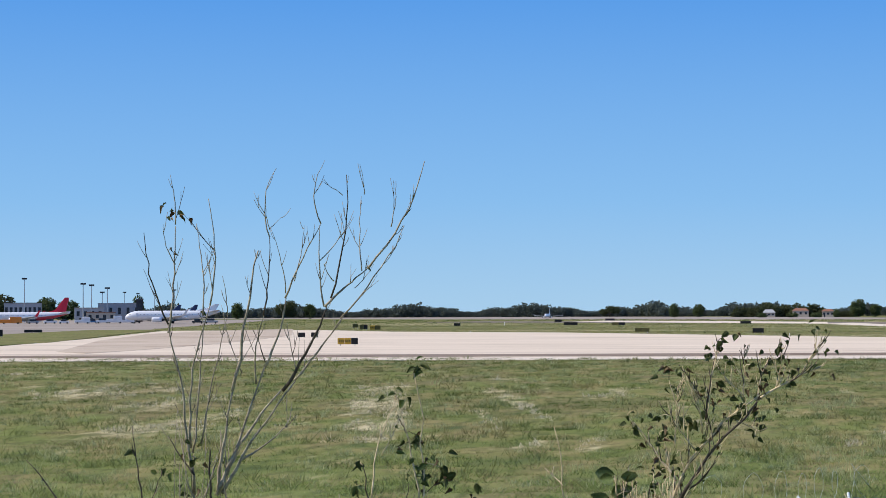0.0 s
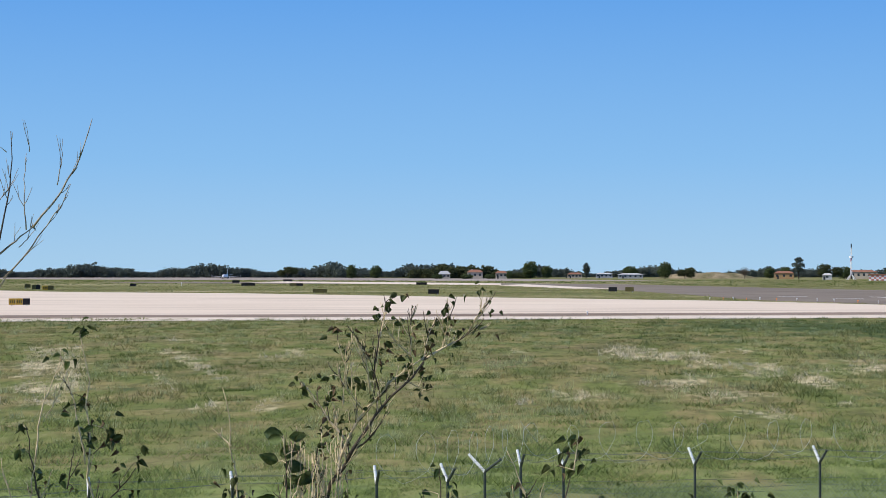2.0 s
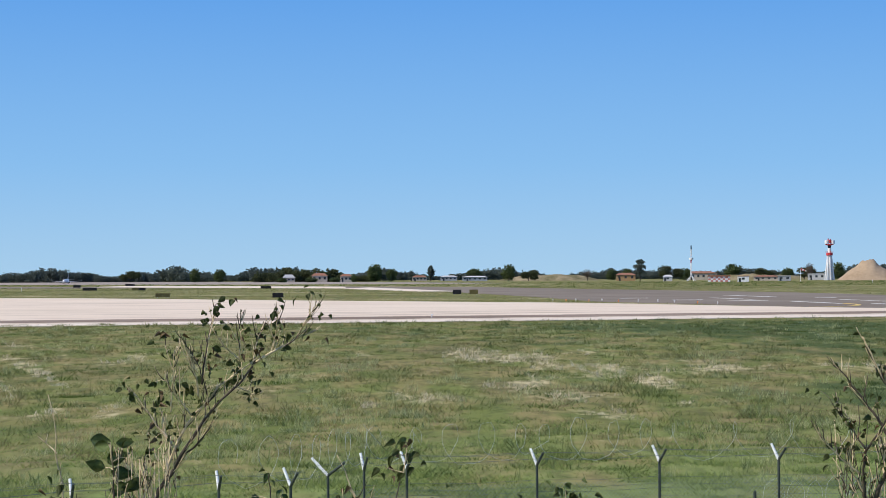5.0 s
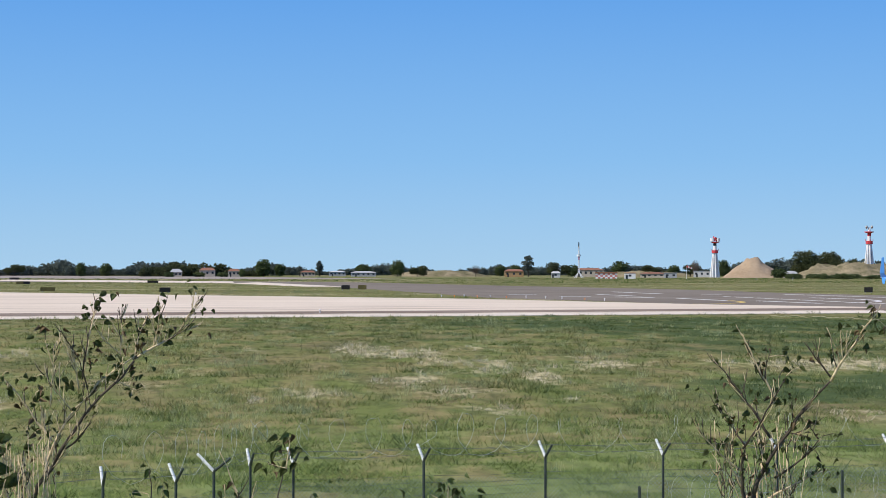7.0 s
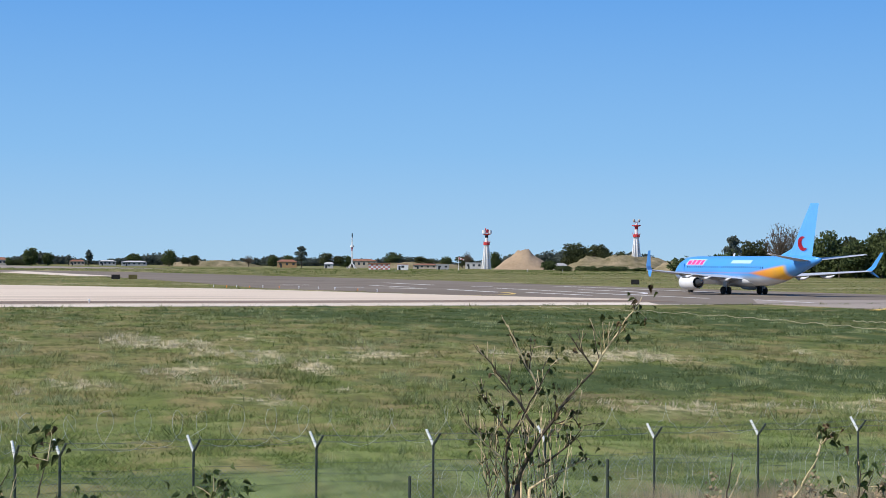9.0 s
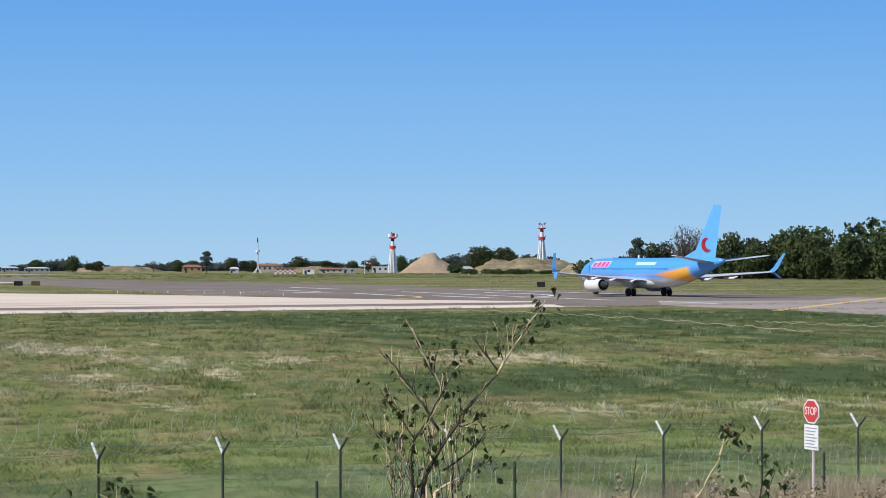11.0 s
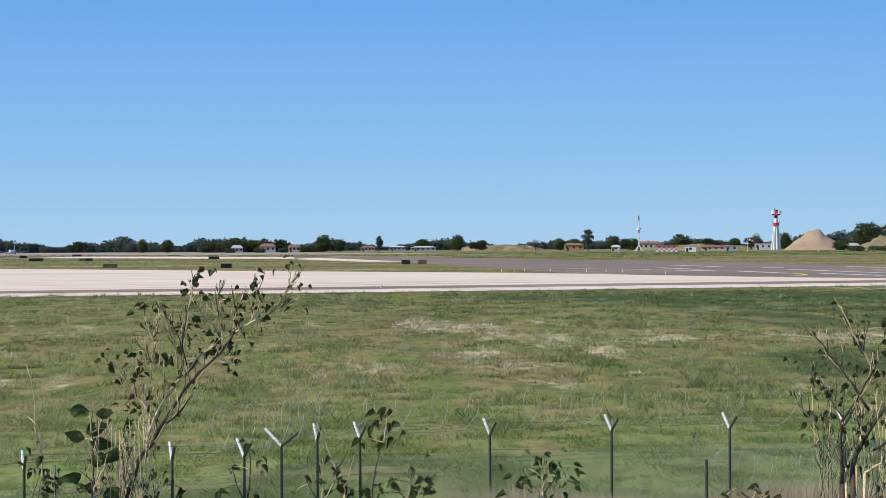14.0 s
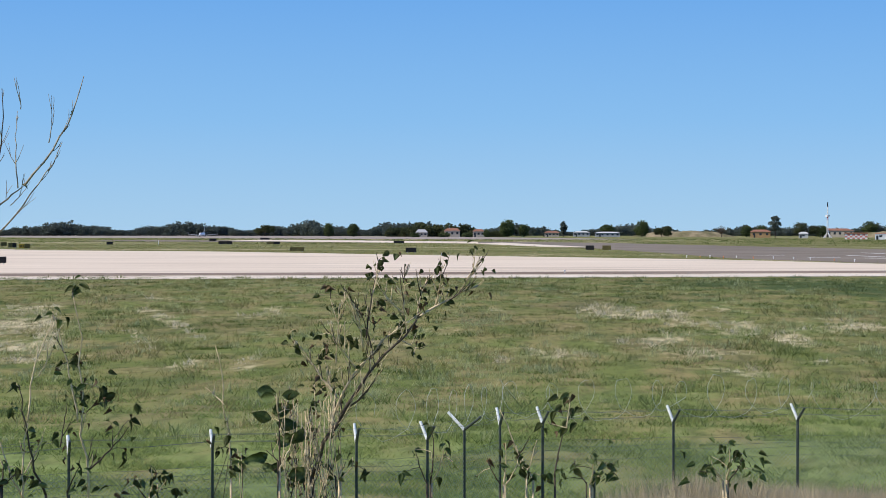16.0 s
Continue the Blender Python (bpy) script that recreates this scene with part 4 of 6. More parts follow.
def tree(kind, bearing, rng, height, width=None, base=0.0, group=""):
    rnd = random.Random(int(bearing * 1000) + int(rng))
    src = rnd.choice(PROTO[kind])
    x, y = place(bearing, rng)
    w = width or height
    m = pose(x, y, base - 0.1, 0, 0, rnd.uniform(0, 360))
    t = src if src.name not in USED else copy_thing(src, m)
    if src.name not in USED:
        USED.add(src.name)
    t.matrix_basis = m @ Matrix.Diagonal((w, w, height, 1))
    return tagged(t, LABELS[kind], "tree", group)


def wood(name, b0, b1, rng, h0, h1, seed, mat, label, depth=60, clumps=95, leaf=0.085):
    """A far belt of trees too many to count, with an uneven skyline."""
    rnd = random.Random(seed)
    bm = bmesh.new()
    b = b0
    while b < b1:
        h = rnd.uniform(h0, h1) * (0.8 + 0.3 * math.sin(b * 1.7 + seed) + 0.12 * math.sin(b * 5.1))
        h = max(h, h0 * 0.6)
        r = rng + rnd.uniform(0, depth)
        x, y = place(b, r)
        crown_mesh(bm, (x, y, h * 0.5), h * 0.55, h * 0.5, h * 0.48, rnd, clumps, h * leaf)
        crown_mesh(bm, (x, y, h * 0.2), h * 0.6, h * 0.4, h * 0.22, rnd, clumps // 3, h * leaf)
        b += h * 0.30 / rng * 57.3
    return tagged(part(name, bm, mat), label, "trees", kind="stuff")


# the horizon belts take the foliage colour with haze painted in
wood("far_wood", -29.5, -6.0, 1800, 9.5, 13.0, 1, M_TREE_HAZED, "dark distant belt of trees along the airfield")
wood("far_wood", -7.0, -0.6, 1750, 10.0, 14.0, 2, M_TREE_HAZED, "dense dark green trees behind the runway")
wood("far_wood", -0.6, 14.0, 1900, 7.0, 11.0, 3, M_TREE_HAZED, "low distant hedges and trees")
wood("far_wood", 14.2, 15.9, 1550, 11, 14, 14, M_TREE_HAZED, "dark trees behind the sand heap", 40)
wood("far_wood", 13.5, 21.0, 1700, 10, 14, 4, M_TREE_HAZED, "dark trees behind the earth banks")
wood("near_wood", 22.9, 24.5, 640, 10.5, 13.0, 15, M_TREE, "green trees beside the denser wood", 40, 170, 0.055)
wood("near_wood", 24.4, 31.0, 620, 15.0, 18.0, 5, M_TREE, "dense green wood beyond the taxiway", 50, 170, 0.055)
wood("near_wood", 19.6, 31.0, 680, 4.5, 8.0, 6, M_TREE, "lower green bushes at the wood's edge", 30, 150, 0.07)
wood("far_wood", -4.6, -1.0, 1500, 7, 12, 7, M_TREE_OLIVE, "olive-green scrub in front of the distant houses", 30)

# kind, bearing, range, height, width
RUNWAY_TREES = [
    ("scrub", -2.9, 1400, 4.5, 7), ("scrub", -2.2, 1400, 4.5, 6), ("scrub", -3.8, 1400, 4.5, 6), ("round", -1.6, 1400, 7, 6), ("round", -6.45, 1500, 12, 11), ("round", -5.7, 1520, 11.5, 11),
    ("broad", -8.4, 1700, 12, 14), ("round", -0.95, 1450, 14.5, 14), ("round", -0.45, 1460, 11, 10), ("poplar", 0.75, 1500, 12.5, 16), ("poplar", 0.15, 1600, 9, 14), ("round", 2.1, 1550, 11, 15),
    ("round", 3.15, 1450, 14, 13), ("broad", 3.75, 1460, 9.5, 12)]
HOUSE_TREES = [
    ("bare", 5.55, 1450, 9, 10), ("umbrella", 7.16, 1350, 15, 13), ("round", 6.3, 1500, 9.5, 11), ("round", 6.75, 1480, 10, 10), ("broad", 8.1, 1380, 12, 13), ("round", 8.5, 1420, 10, 11),
    ("round", 9.95, 1500, 13.5, 15), ("broad", 11.0, 1500, 10, 14), ("round", 11.6, 1500, 10, 12), ("broad", 12.1, 1480, 11, 12), ("bare", 12.25, 1450, 13, 9), ("round", 13.1, 1450, 14, 13)]
BANK_TREES = [
    ("broad", 15.75, 1330, 20.5, 19), ("broad", 16.15, 1340, 21, 20), ("broad", 16.65, 1320, 15.5, 16), ("scrub", 14.75, 1230, 7.5, 10), ("scrub", 18.9, 900, 9, 14), ("scrub", 19.6, 850, 8, 12)]
WOOD_TREES = [
    ("umbrella", 20.35, 640, 13.5, 9), ("scrub", 20.3, 630, 10, 8), ("broad", 21.1, 660, 14, 10), ("bare", 21.75, 650, 18.5, 12), ("bare", 22.2, 660, 17.5, 11), ("round", 22.6, 640, 14, 11),
    ("round", 23.15, 630, 16.8, 11), ("broad", 23.5, 640, 15, 10), ("round", 24.0, 620, 13.5, 11), ("round", 22.95, 650, 12, 12), ("round", 25.2, 610, 18.5, 12), ("round", 25.8, 600, 18, 13),
    ("round", 24.75, 620, 17.5, 11), ("round", 26.7, 590, 15.5, 13), ("round", 27.7, 590, 15, 13), ("round", 28.8, 590, 14, 12)]
TERMINAL_TREES = [
    ("broad", -26.7, 1250, 20, 24), ("round", -25.5, 1300, 17, 18), ("round", -24.9, 1300, 15, 18), ("round", -22.8, 1250, 18, 9), ("round", -19.8, 1500, 14, 13), ("broad", -18.4, 1500, 16, 15),
    ("round", -17.6, 1500, 13, 12)]
for kind, b, r, h, w in RUNWAY_TREES + HOUSE_TREES + BANK_TREES + WOOD_TREES + TERMINAL_TREES:
    tree(kind, b, r, h, w, 0.0, "trees round the airfield")


# ---- earth heaps ----
def heap(name, bearing, rng, width, height, depth, seed, mat, label, flat_top=0.0, base=0.0, rough=1.0):
    x, y = place(bearing, rng)
    bm = bmesh.new()
    n, mrows = 40, 14
    g = []
    for j in range(mrows + 1):
        row = []
        for i in range(n + 1):
            u, v = 2 * i / n - 1, 2 * j / mrows - 1
            q = math.sqrt(u * u + v * v)
            h = max(0, 1 - q) if not flat_top else min(1, max(0, (1 - q) / flat_top))
            h *= 1 + rough * 0.4 * noise.noise((u * 4 + seed, v * 3, seed)) + rough * 0.22 * noise.noise((u * 13 + seed, v * 9, 0))
            row.append(bm.verts.new((u * width / 2, v * depth / 2, height * h - 0.1 if q < 1 else -0.1)))
        g.append(row)
    for j in range(mrows):
        for i in range(n):
            bm.faces.new((g[j][i], g[j][i + 1], g[j + 1][i + 1], g[j + 1][i]))
    ob = part(name, bm, mat, None, "", True)
    ob.matrix_basis = pose(x, y, base, 0, 0, -bearing)
    return tagged(ob, label, "heap")


heap("sand_mound", 13.98, 1250, 41, 13.2, 34, 3, M_SAND, "pale brown heap of sand", 0.85, 0.0, 0.4)
heap("earth_bank", 17.0, 1230, 84, 7.6, 130, 5, M_BERM, "weedy earth bank below the tower", 0.4, 0.0, 1.5)
heap("earth_bank", 18.9, 1000, 40, 5.5, 30, 8, M_BERM, "weedy earth bank with bushes", 0.5)
heap("earth_bank", 4.4, 1500, 88, 4.4, 30, 11, M_BERM, "long low weedy sand bank", 0.5)
heap("earth_bank", 10.8, 1500, 90, 4.2, 30, 13, M_BERM, "long low weedy sand bank", 0.5)

# weeds and bushes over the earth banks
rnd = random.Random(91)
for k in range(44):
    b = rnd.uniform(14.7, 20.0)
    tree("scrub", b, rnd.uniform(1040, 1165), rnd.uniform(0.8, 4.2), rnd.uniform(2.5, 9), 0.0, "bushes on the earth banks")

for protos in PROTO.values():
    for src in protos:
        if src.name not in USED:
            for o in (*src.children_recursive, src):
                bpy.data.objects.remove(o)


# ---- wire fence ----
FENCE_TOP = 1.15
# bearing and range of each post
POSTS = [(-30.0, 25.8), (-26.5, 26.2), (-22.6, 26.6), (-18.6, 27.2), (-14.4, 27.8), (-10.1, 28.3), (-5.7, 29.0), (-3.52, 29.3), (-2.38, 30.3), (-1.28, 31.6), (0.03, 31.8), (4.02, 32.3),
         (7.75, 33.0), (11.33, 33.5), (14.75, 34.4), (18.08, 35.3), (21.2, 36.5), (24.15, 37.9), (27.0, 39.0), (29.8, 40.3)]
fence = thing("wire_fence", pose(0, 0, 0), "dark green chain-link perimeter fence with barbed wire on forked arms", "fence")
SPOTS = [Vector((*place(b, r), 0)) for b, r in POSTS]
for i, p in enumerate(SPOTS):
    a, b = SPOTS[max(i - 1, 0)], SPOTS[min(i + 1, len(SPOTS) - 1)]
    along = (b - a).normalized()
    across = Vector((-along.y, along.x, 0))
    gz = float(ground_z(p.x, p.y))
    wide = {7: 0.12, 8: 0.27, 9: 0.06}.get(i, 0.10 if i > 9 else 0.05)
    joint = FENCE_TOP - (0.2 if i == 8 else 0.25)
    bm = bmesh.new()
    tube(bm, [(p.x, p.y, gz - 0.2), (p.x, p.y, joint)], [0.023, 0.023], 8)
    post = part("post", bm, M_POST, fence, "dark green steel post")
    # sun and shade set by colour: left arm pale, right arm in dark post paint
    for s, tall in ((-1, 0.25), (1, 0.20)):
        bm = bmesh.new()
        lean = Vector((s * wide, -s * 0.14, 0))
        tube(bm, [(p.x, p.y, joint - 0.02), (p.x + lean.x, p.y + lean.y, joint + tall)], [0.027, 0.024] if s < 0 else [0.025, 0.020], 8)
        part("arm", bm, M_ARM_LIT if s < 0 else M_POST, post, "forked arm coloured pale as if sunlit" if s < 0 else "forked arm coloured dark as if shaded")
for i in range(len(SPOTS) - 1):
    a, b = SPOTS[i], SPOTS[i + 1]
    if i < 2:
        continue
    za, zb = float(ground_z(a.x, a.y)), float(ground_z(b.x, b.y))
    length, high, pitch = (b - a).length, 1.42, 0.075
    verts, faces = [], []
    nrm = Vector((-(b - a).y, (b - a).x, 0)).normalized()
    k = -high
    while k < length:
        for s in (1, -1):
            q0, q1 = k, k + high
            lo, hi = max(q0, 0), min(q1, length)
            if hi > lo:
                ends = []
                for q in (lo, hi):
                    f = (q - q0) / high
                    ends.append((q, f * high if s > 0 else high - f * high))
                (u0, w0), (u1, w1) = ends
                p0 = a.lerp(b, u0 / length) + Vector((0, 0, za + (zb - za) * u0 / length + 0.05 + w0))
                p1 = a.lerp(b, u1 / length) + Vector((0, 0, za + (zb - za) * u1 / length + 0.05 + w1))
                side = (p1 - p0).normalized().cross(nrm) * 0.0023
                o = nrm * 0.0023
                n0 = len(verts)
                verts += [tuple(v) for v in (p0 + side, p0 - side + o, p0 - side - o, p1 + side, p1 - side + o, p1 - side - o)]
                faces += [(n0, n0 + 1, n0 + 4, n0 + 3), (n0 + 1, n0 + 2, n0 + 5, n0 + 4), (n0 + 2, n0, n0 + 3, n0 + 5)]
        k += pitch
    mesh_from("wire_mesh", verts, faces, M_MESH, fence, "diamond wire mesh panel")
    for h in (0.62, 0.50, 0.42, 0.28):
        bm = bmesh.new()
        mid = a.lerp(b, 0.5)
        tube(bm, [(a.x, a.y, h), (mid.x, mid.y, h - 0.03), (b.x, b.y, h)], [0.0032] * 3, 4)
        part("barbed_wire", bm, M_WIRE, fence)
    for s, h in ((-1, 1.12), (-1, 1.0), (1, 1.07), (1, 0.97)):
        bm = bmesh.new()
        o = Vector((s * 0.11 * (h - 0.6) * 2, s * 0.2, 0))
        mid = a.lerp(b, 0.5)
        tube(bm, [(a.x + o.x, a.y + o.y, h), (mid.x + o.x, mid.y + o.y, h - 0.04), (b.x + o.x, b.y + o.y, h)], [0.003] * 3, 4)
        part("barbed_wire", bm, M_WIRE, fence)


def coil(name, i0, i1, z, radius, turn, wire, off, label, seed):
    rnd = random.Random(seed)
    bm = bmesh.new()
    pts = []
    for i in range(i0, i1):
        a, b = SPOTS[i], SPOTS[i + 1]
        n = max(6, int((b - a).length / turn * 18))
        for k in range(n):
            s = k / n
            ph = s * (b - a).length / turn * 2 * math.pi
            r = radius * (1 + 0.15 * math.sin(ph * 0.37 + i))
            c = a.lerp(b, s)
            zz = z
            run = (b - a).normalized()
            pts.append((c.x + run.x * 0.8 * r * math.cos(ph), c.y + off + run.y * 0.8 * r * math.cos(ph) + 0.4 * r * math.cos(ph), zz + r * math.sin(ph) + 0.03 * rnd.uniform(-1, 1)))
    tube(bm, pts, [wire] * len(pts), 4)
    return tagged(part(name, bm, M_COIL), label, "wire coil")


coil("razor_wire_coil", 6, 12, 1.28, 0.34, 0.62, 0.0028, 0.1, "loose grey razor-wire loops above the fence", 1)
coil("razor_wire_coil", 12, 19, 1.22, 0.30, 1.1, 0.0026, 0.1, "loose grey razor-wire loops above the fence", 2)
coil("razor_wire_coil", 13, 19, 0.02, 0.38, 0.40, 0.0034, 0.9, "dense grey razor-wire coil lying behind the fence", 3)

# short marker posts in front of the fence
for b, r, h in ((10.62, 30.5, 1.55), (16.68, 31.0, 1.75), (26.0, 34.0, 1.6), (1.6, 30.0, 1.2)):
    x, y = place(b, r)
    bm = bmesh.new()
    gz = float(ground_z(x, y))
    tube(bm, [(x, y, gz - 0.2), (x, y, gz + h), (x, y, gz + h + 0.02)], [0.025, 0.025, 0.01], 8)
    tagged(part("marker_post", bm, M_POST), "thin dark green steel post standing alone", "post", "lone posts")

# warning sign on a pole
sx, sy = place(25.66, 33.0)
sgz = float(ground_z(sx, sy))
t = thing("stop_sign", pose(sx, sy, sgz, 0, 0, -77), "red octagonal stop sign above a white notice on a pole", "sign")
ztop = EYE_Z - 33.0 * math.tan(radians(4.26 - 0.28)) - sgz
bm = bmesh.new()
tube(bm, [(0, 0.03, -0.3), (0, 0.03, ztop - 0.03)], [0.03, 0.03], 10)
part("pole", bm, worn("weathered_pale_pole", (0.45, 0.36, 0.33), (0.6, 0.52, 0.5), 4.0, 0.7), t, "pale weathered round pole")


def octagon(bm, r, y0, y1, zc, squeeze=1.0):
    rr = [[bm.verts.new((squeeze * r * math.cos(math.pi / 8 + k * math.pi / 4), y, zc + r * math.sin(math.pi / 8 + k * math.pi / 4))) for k in range(8)] for y in (y1, y0)]
    skin(bm, rr)
    bmesh.ops.recalc_face_normals(bm, faces=bm.faces)


zc = ztop - 0.215
bm = bmesh.new()
octagon(bm, 0.225, -0.02, 0.0, zc)
plate = part("plate", bm, M_WHITE, t, "white-rimmed octagonal plate")
bm = bmesh.new()
octagon(bm, 0.198, -0.026, -0.02, zc)
part("red_face", bm, M_RED, plate, "red face")
word = bpy.data.curves.new("word", "FONT")
word.body, word.size, word.extrude, word.align_x, word.align_y = "STOP", 0.165, 0.002, "CENTER", "CENTER"
tmp_text = new("tmp_text", word)
deps = bpy.context.evaluated_depsgraph_get()
word_mesh = bpy.data.meshes.new_from_object(tmp_text.evaluated_get(deps))
bpy.data.objects.remove(tmp_text)
word_mesh.materials.clear()
word_mesh.materials.append(M_WHITE)
lettering = new("lettering", word_mesh)
lettering.parent = plate
lettering.matrix_basis = pose(0, -0.029, zc, 90) @ Matrix.Diagonal((0.80, 1.2, 1, 1))
bm = bmesh.new()
box(bm, -0.19, -0.02, zc - 0.235 - 0.43, 0.19, -0.005, zc - 0.235)
notice = part("notice", bm, M_WHITE, t, "white notice board with lines of small print")
for k in range(7):
    bm = bmesh.new()
    box(bm, -0.155, -0.026, zc - 0.28 - 0.055 * k - 0.018, 0.155 - 0.04 * (k % 3), -0.02, zc - 0.28 - 0.055 * k)
    part("print_line", bm, worn("faded_blue_print", (0.25, 0.28, 0.36), (0.36, 0.40, 0.48), 3.0, 0.7), notice)


# ---- shrubs ----
NEAR = 4.75   # metres from the viewpoint to the shrubs on the bank
SPAN = NEAR / 11.0


def leaf_mesh(name, length, width, mat, droop, curl=0.12):
    """An ovate leaf, folded along its rib and drooping."""
    bm = bmesh.new()
    rows = []
    for k, w in ((0, 0.05), (0.12, 0.55), (0.32, 1.0), (0.55, 0.92), (0.8, 0.5), (1.0, 0.03)):
        z = -droop * k * k * length
        y = k * length * (1 - 0.25 * droop * k)
        rows.append([bm.verts.new((-w * width / 2, y, z + curl * width * w)), bm.verts.new((0, y, z)), bm.verts.new((w * width / 2, y, z + curl * width * w))])
    for a, b in zip(rows, rows[1:]):
        bm.faces.new((a[0], a[1], b[1], b[0]))
        bm.faces.new((a[1], a[2], b[2], b[1]))
    bmesh.ops.solidify(bm, geom=bm.faces[:], thickness=0.0006)
    bmesh.ops.scale(bm, vec=(SPAN, SPAN, SPAN), verts=bm.verts[:])
    me = bpy.data.meshes.new(name)
    bm.to_mesh(me)
    bm.free()
    me.materials.append(mat)
    me.shade_smooth()
    return me


LEAVES = {"small": [leaf_mesh("leaf", 0.052, 0.034, M_LEAF, 0.4), leaf_mesh("leaf", 0.042, 0.029, M_LEAF, 0.7, 0.4), leaf_mesh("leaf", 0.040, 0.026, M_LEAF_DRY, 0.9, 0.5), leaf_mesh("leaf", 0.05, 0.03, M_LEAF, 0.2, 0.3)],
          "weed": [leaf_mesh("leaf", 0.072, 0.036, M_LEAF, 0.5, 0.3), leaf_mesh("leaf", 0.06, 0.034, M_LEAF, 0.8, 0.45), leaf_mesh("leaf", 0.05, 0.027, M_LEAF_DRY, 0.9, 0.5), leaf_mesh("leaf", 0.062, 0.034, M_LEAF_BIG, 0.4, 0.25)],
          "green": [leaf_mesh("leaf", 0.07, 0.038, M_LEAF_BIG, 0.5, 0.25), leaf_mesh("leaf", 0.06, 0.034, M_LEAF_BIG, 0.8, 0.45), leaf_mesh("leaf", 0.065, 0.036, M_LEAF, 0.6, 0.3)],
          "big": [leaf_mesh("leaf", 0.15, 0.085, M_LEAF_BIG, 0.3), leaf_mesh("leaf", 0.13, 0.075, M_LEAF_BIG, 0.4, 0.25), leaf_mesh("leaf", 0.14, 0.08, M_LEAF_BIG, 0.4, 0.2)]}


def shrub(name, bearing, z_ref, stems, label, seed, twigs, leaf_kind, clumps=(), strays=0, twig_len=0.14, fan=(), dark=0.3, bent=0.03, bark=None, thin=3.4, girth=1.55):
    """stems: start x, start height, end x, end height, bow (cm across the view, from a point z_ref high), thickness mm,
    all for a shrub 11 m off and shrunk to its true range. clumps: x, height, leaves. fan: basal stems, spread, height."""
    rnd = random.Random(seed)
    bark = bark or M_BARK
    x, y = place(bearing, NEAR)
    gz = float(ground_z(x, y))
    t = thing(name, pose(x, y, gz, 0, 0, -bearing), label, "shrub")
    foot = EYE_Z - (EYE_Z - z_ref) * SPAN - gz
    runs = []

    def at(px, pz, dy):
        return Vector((px * SPAN / 100, dy * SPAN, foot + pz * SPAN / 100))

    def grow(p0, ctrl, p1, r0, r1, nm, mat, parent, n=9, sides=5):
        bm = bmesh.new()
        pts = []
        for k in range(n + 1):
            s = k / n
            p = p0 * (1 - s) ** 2 + ctrl * 2 * s * (1 - s) + p1 * s * s
            if 0 < k < n:
                p = p + Vector((rnd.gauss(0, 1), rnd.gauss(0, 1), rnd.gauss(0, 0.4))) * bent * (p1 - p0).length * 0.3
            pts.append(p)
        tube(bm, pts, [r0 + (r1 - r0) * k / n for k in range(n + 1)], sides)
        return part(nm, bm, mat, parent, "", True), pts

    def sprout(st, pts, L, many, size):
        for k in range(max(1, int(many * L))):
            s = rnd.uniform(0.15, 0.98)
            i = min(len(pts) - 2, int(s * (len(pts) - 1)))
            b = pts[i].lerp(pts[i + 1], rnd.random())
            d = (pts[i + 1] - pts[i]).normalized()
            side = Vector((rnd.choice((-1, 1)) * rnd.uniform(0.25, 0.8), rnd.uniform(-0.4, 0.4), rnd.uniform(0.5, 1.0)))
            d = (d * 0.9 + side).normalized()
            ln = size * SPAN * rnd.uniform(0.45, 1.3) * (1.15 - 0.7 * s)
            e = b + d * ln
            r = thin * SPAN / 1000
            tw, tp = grow(b, (b + e) / 2 + Vector((0, 0, -0.01)), e, r, r * 0.45, "twig", M_BARK_DARK if rnd.random() < dark else bark, st, 5, 4)
            runs.append(tp)
            if rnd.random() < 0.6:
                b2 = tp[2 + rnd.randrange(2)]
                e2 = b2 + (d + Vector((rnd.uniform(-0.8, 0.8), rnd.uniform(-0.4, 0.4), 0.3))).normalized() * ln * rnd.uniform(0.3, 0.6)
                bm = bmesh.new()
                tube(bm, [b2, (b2 + e2) / 2, e2], [r * 0.7, r * 0.55, r * 0.4], 4)
                part("twig", bm, M_BARK_DARK if rnd.random() < dark else bark, st)
                runs.append([b2, (b2 + e2) / 2, e2])

    def leaf(p, big=1.0):
        ob = new("leaf", rnd.choice(LEAVES[leaf_kind]))
        ob.parent = t
        if leaf_kind == "big":
            turn = pose(0, 0, 0, rnd.uniform(60, 100), rnd.choice((-1, 1)) * rnd.uniform(45, 125), rnd.uniform(-30, 30))
        else:
            turn = pose(0, 0, 0, rnd.uniform(-80, 10), rnd.uniform(-70, 70), rnd.uniform(0, 360))
        ob.matrix_basis = Matrix.Translation(p) @ turn @ Matrix.Scale({"big": 1.05, "small": 1.05}.get(leaf_kind, 1.05) * big * rnd.uniform(0.65, 1.15), 4)

    for x0, z0, x1, z1, bow, thick in stems:
        dy0 = rnd.uniform(-0.06, 0.06)
        p0, p1 = at(x0, z0, dy0), at(x1, z1, dy0 + rnd.uniform(-0.15, 0.15))
        r0 = girth * thick * SPAN / 1000
        mat = M_BARK_DARK if rnd.random() < dark else bark
        if z0 <= 8:
            bm = bmesh.new()
            tube(bm, [(p0.x * 0.3, 0, -0.12), (p0.x * 0.55, dy0 * 0.2, foot * 0.5), p0], [r0 * 1.5, r0 * 1.25, r0], 6)
            part("lower_stem", bm, mat, t, "", True)
        st, pts = grow(p0, (p0 + p1) / 2 + Vector((bow * SPAN / 100, 0, 0)), p1, r0, r0 * 0.35, "stem", mat, t)
        sprout(st, pts, (p1 - p0).length / SPAN, twigs, twig_len)
        runs.append(pts)
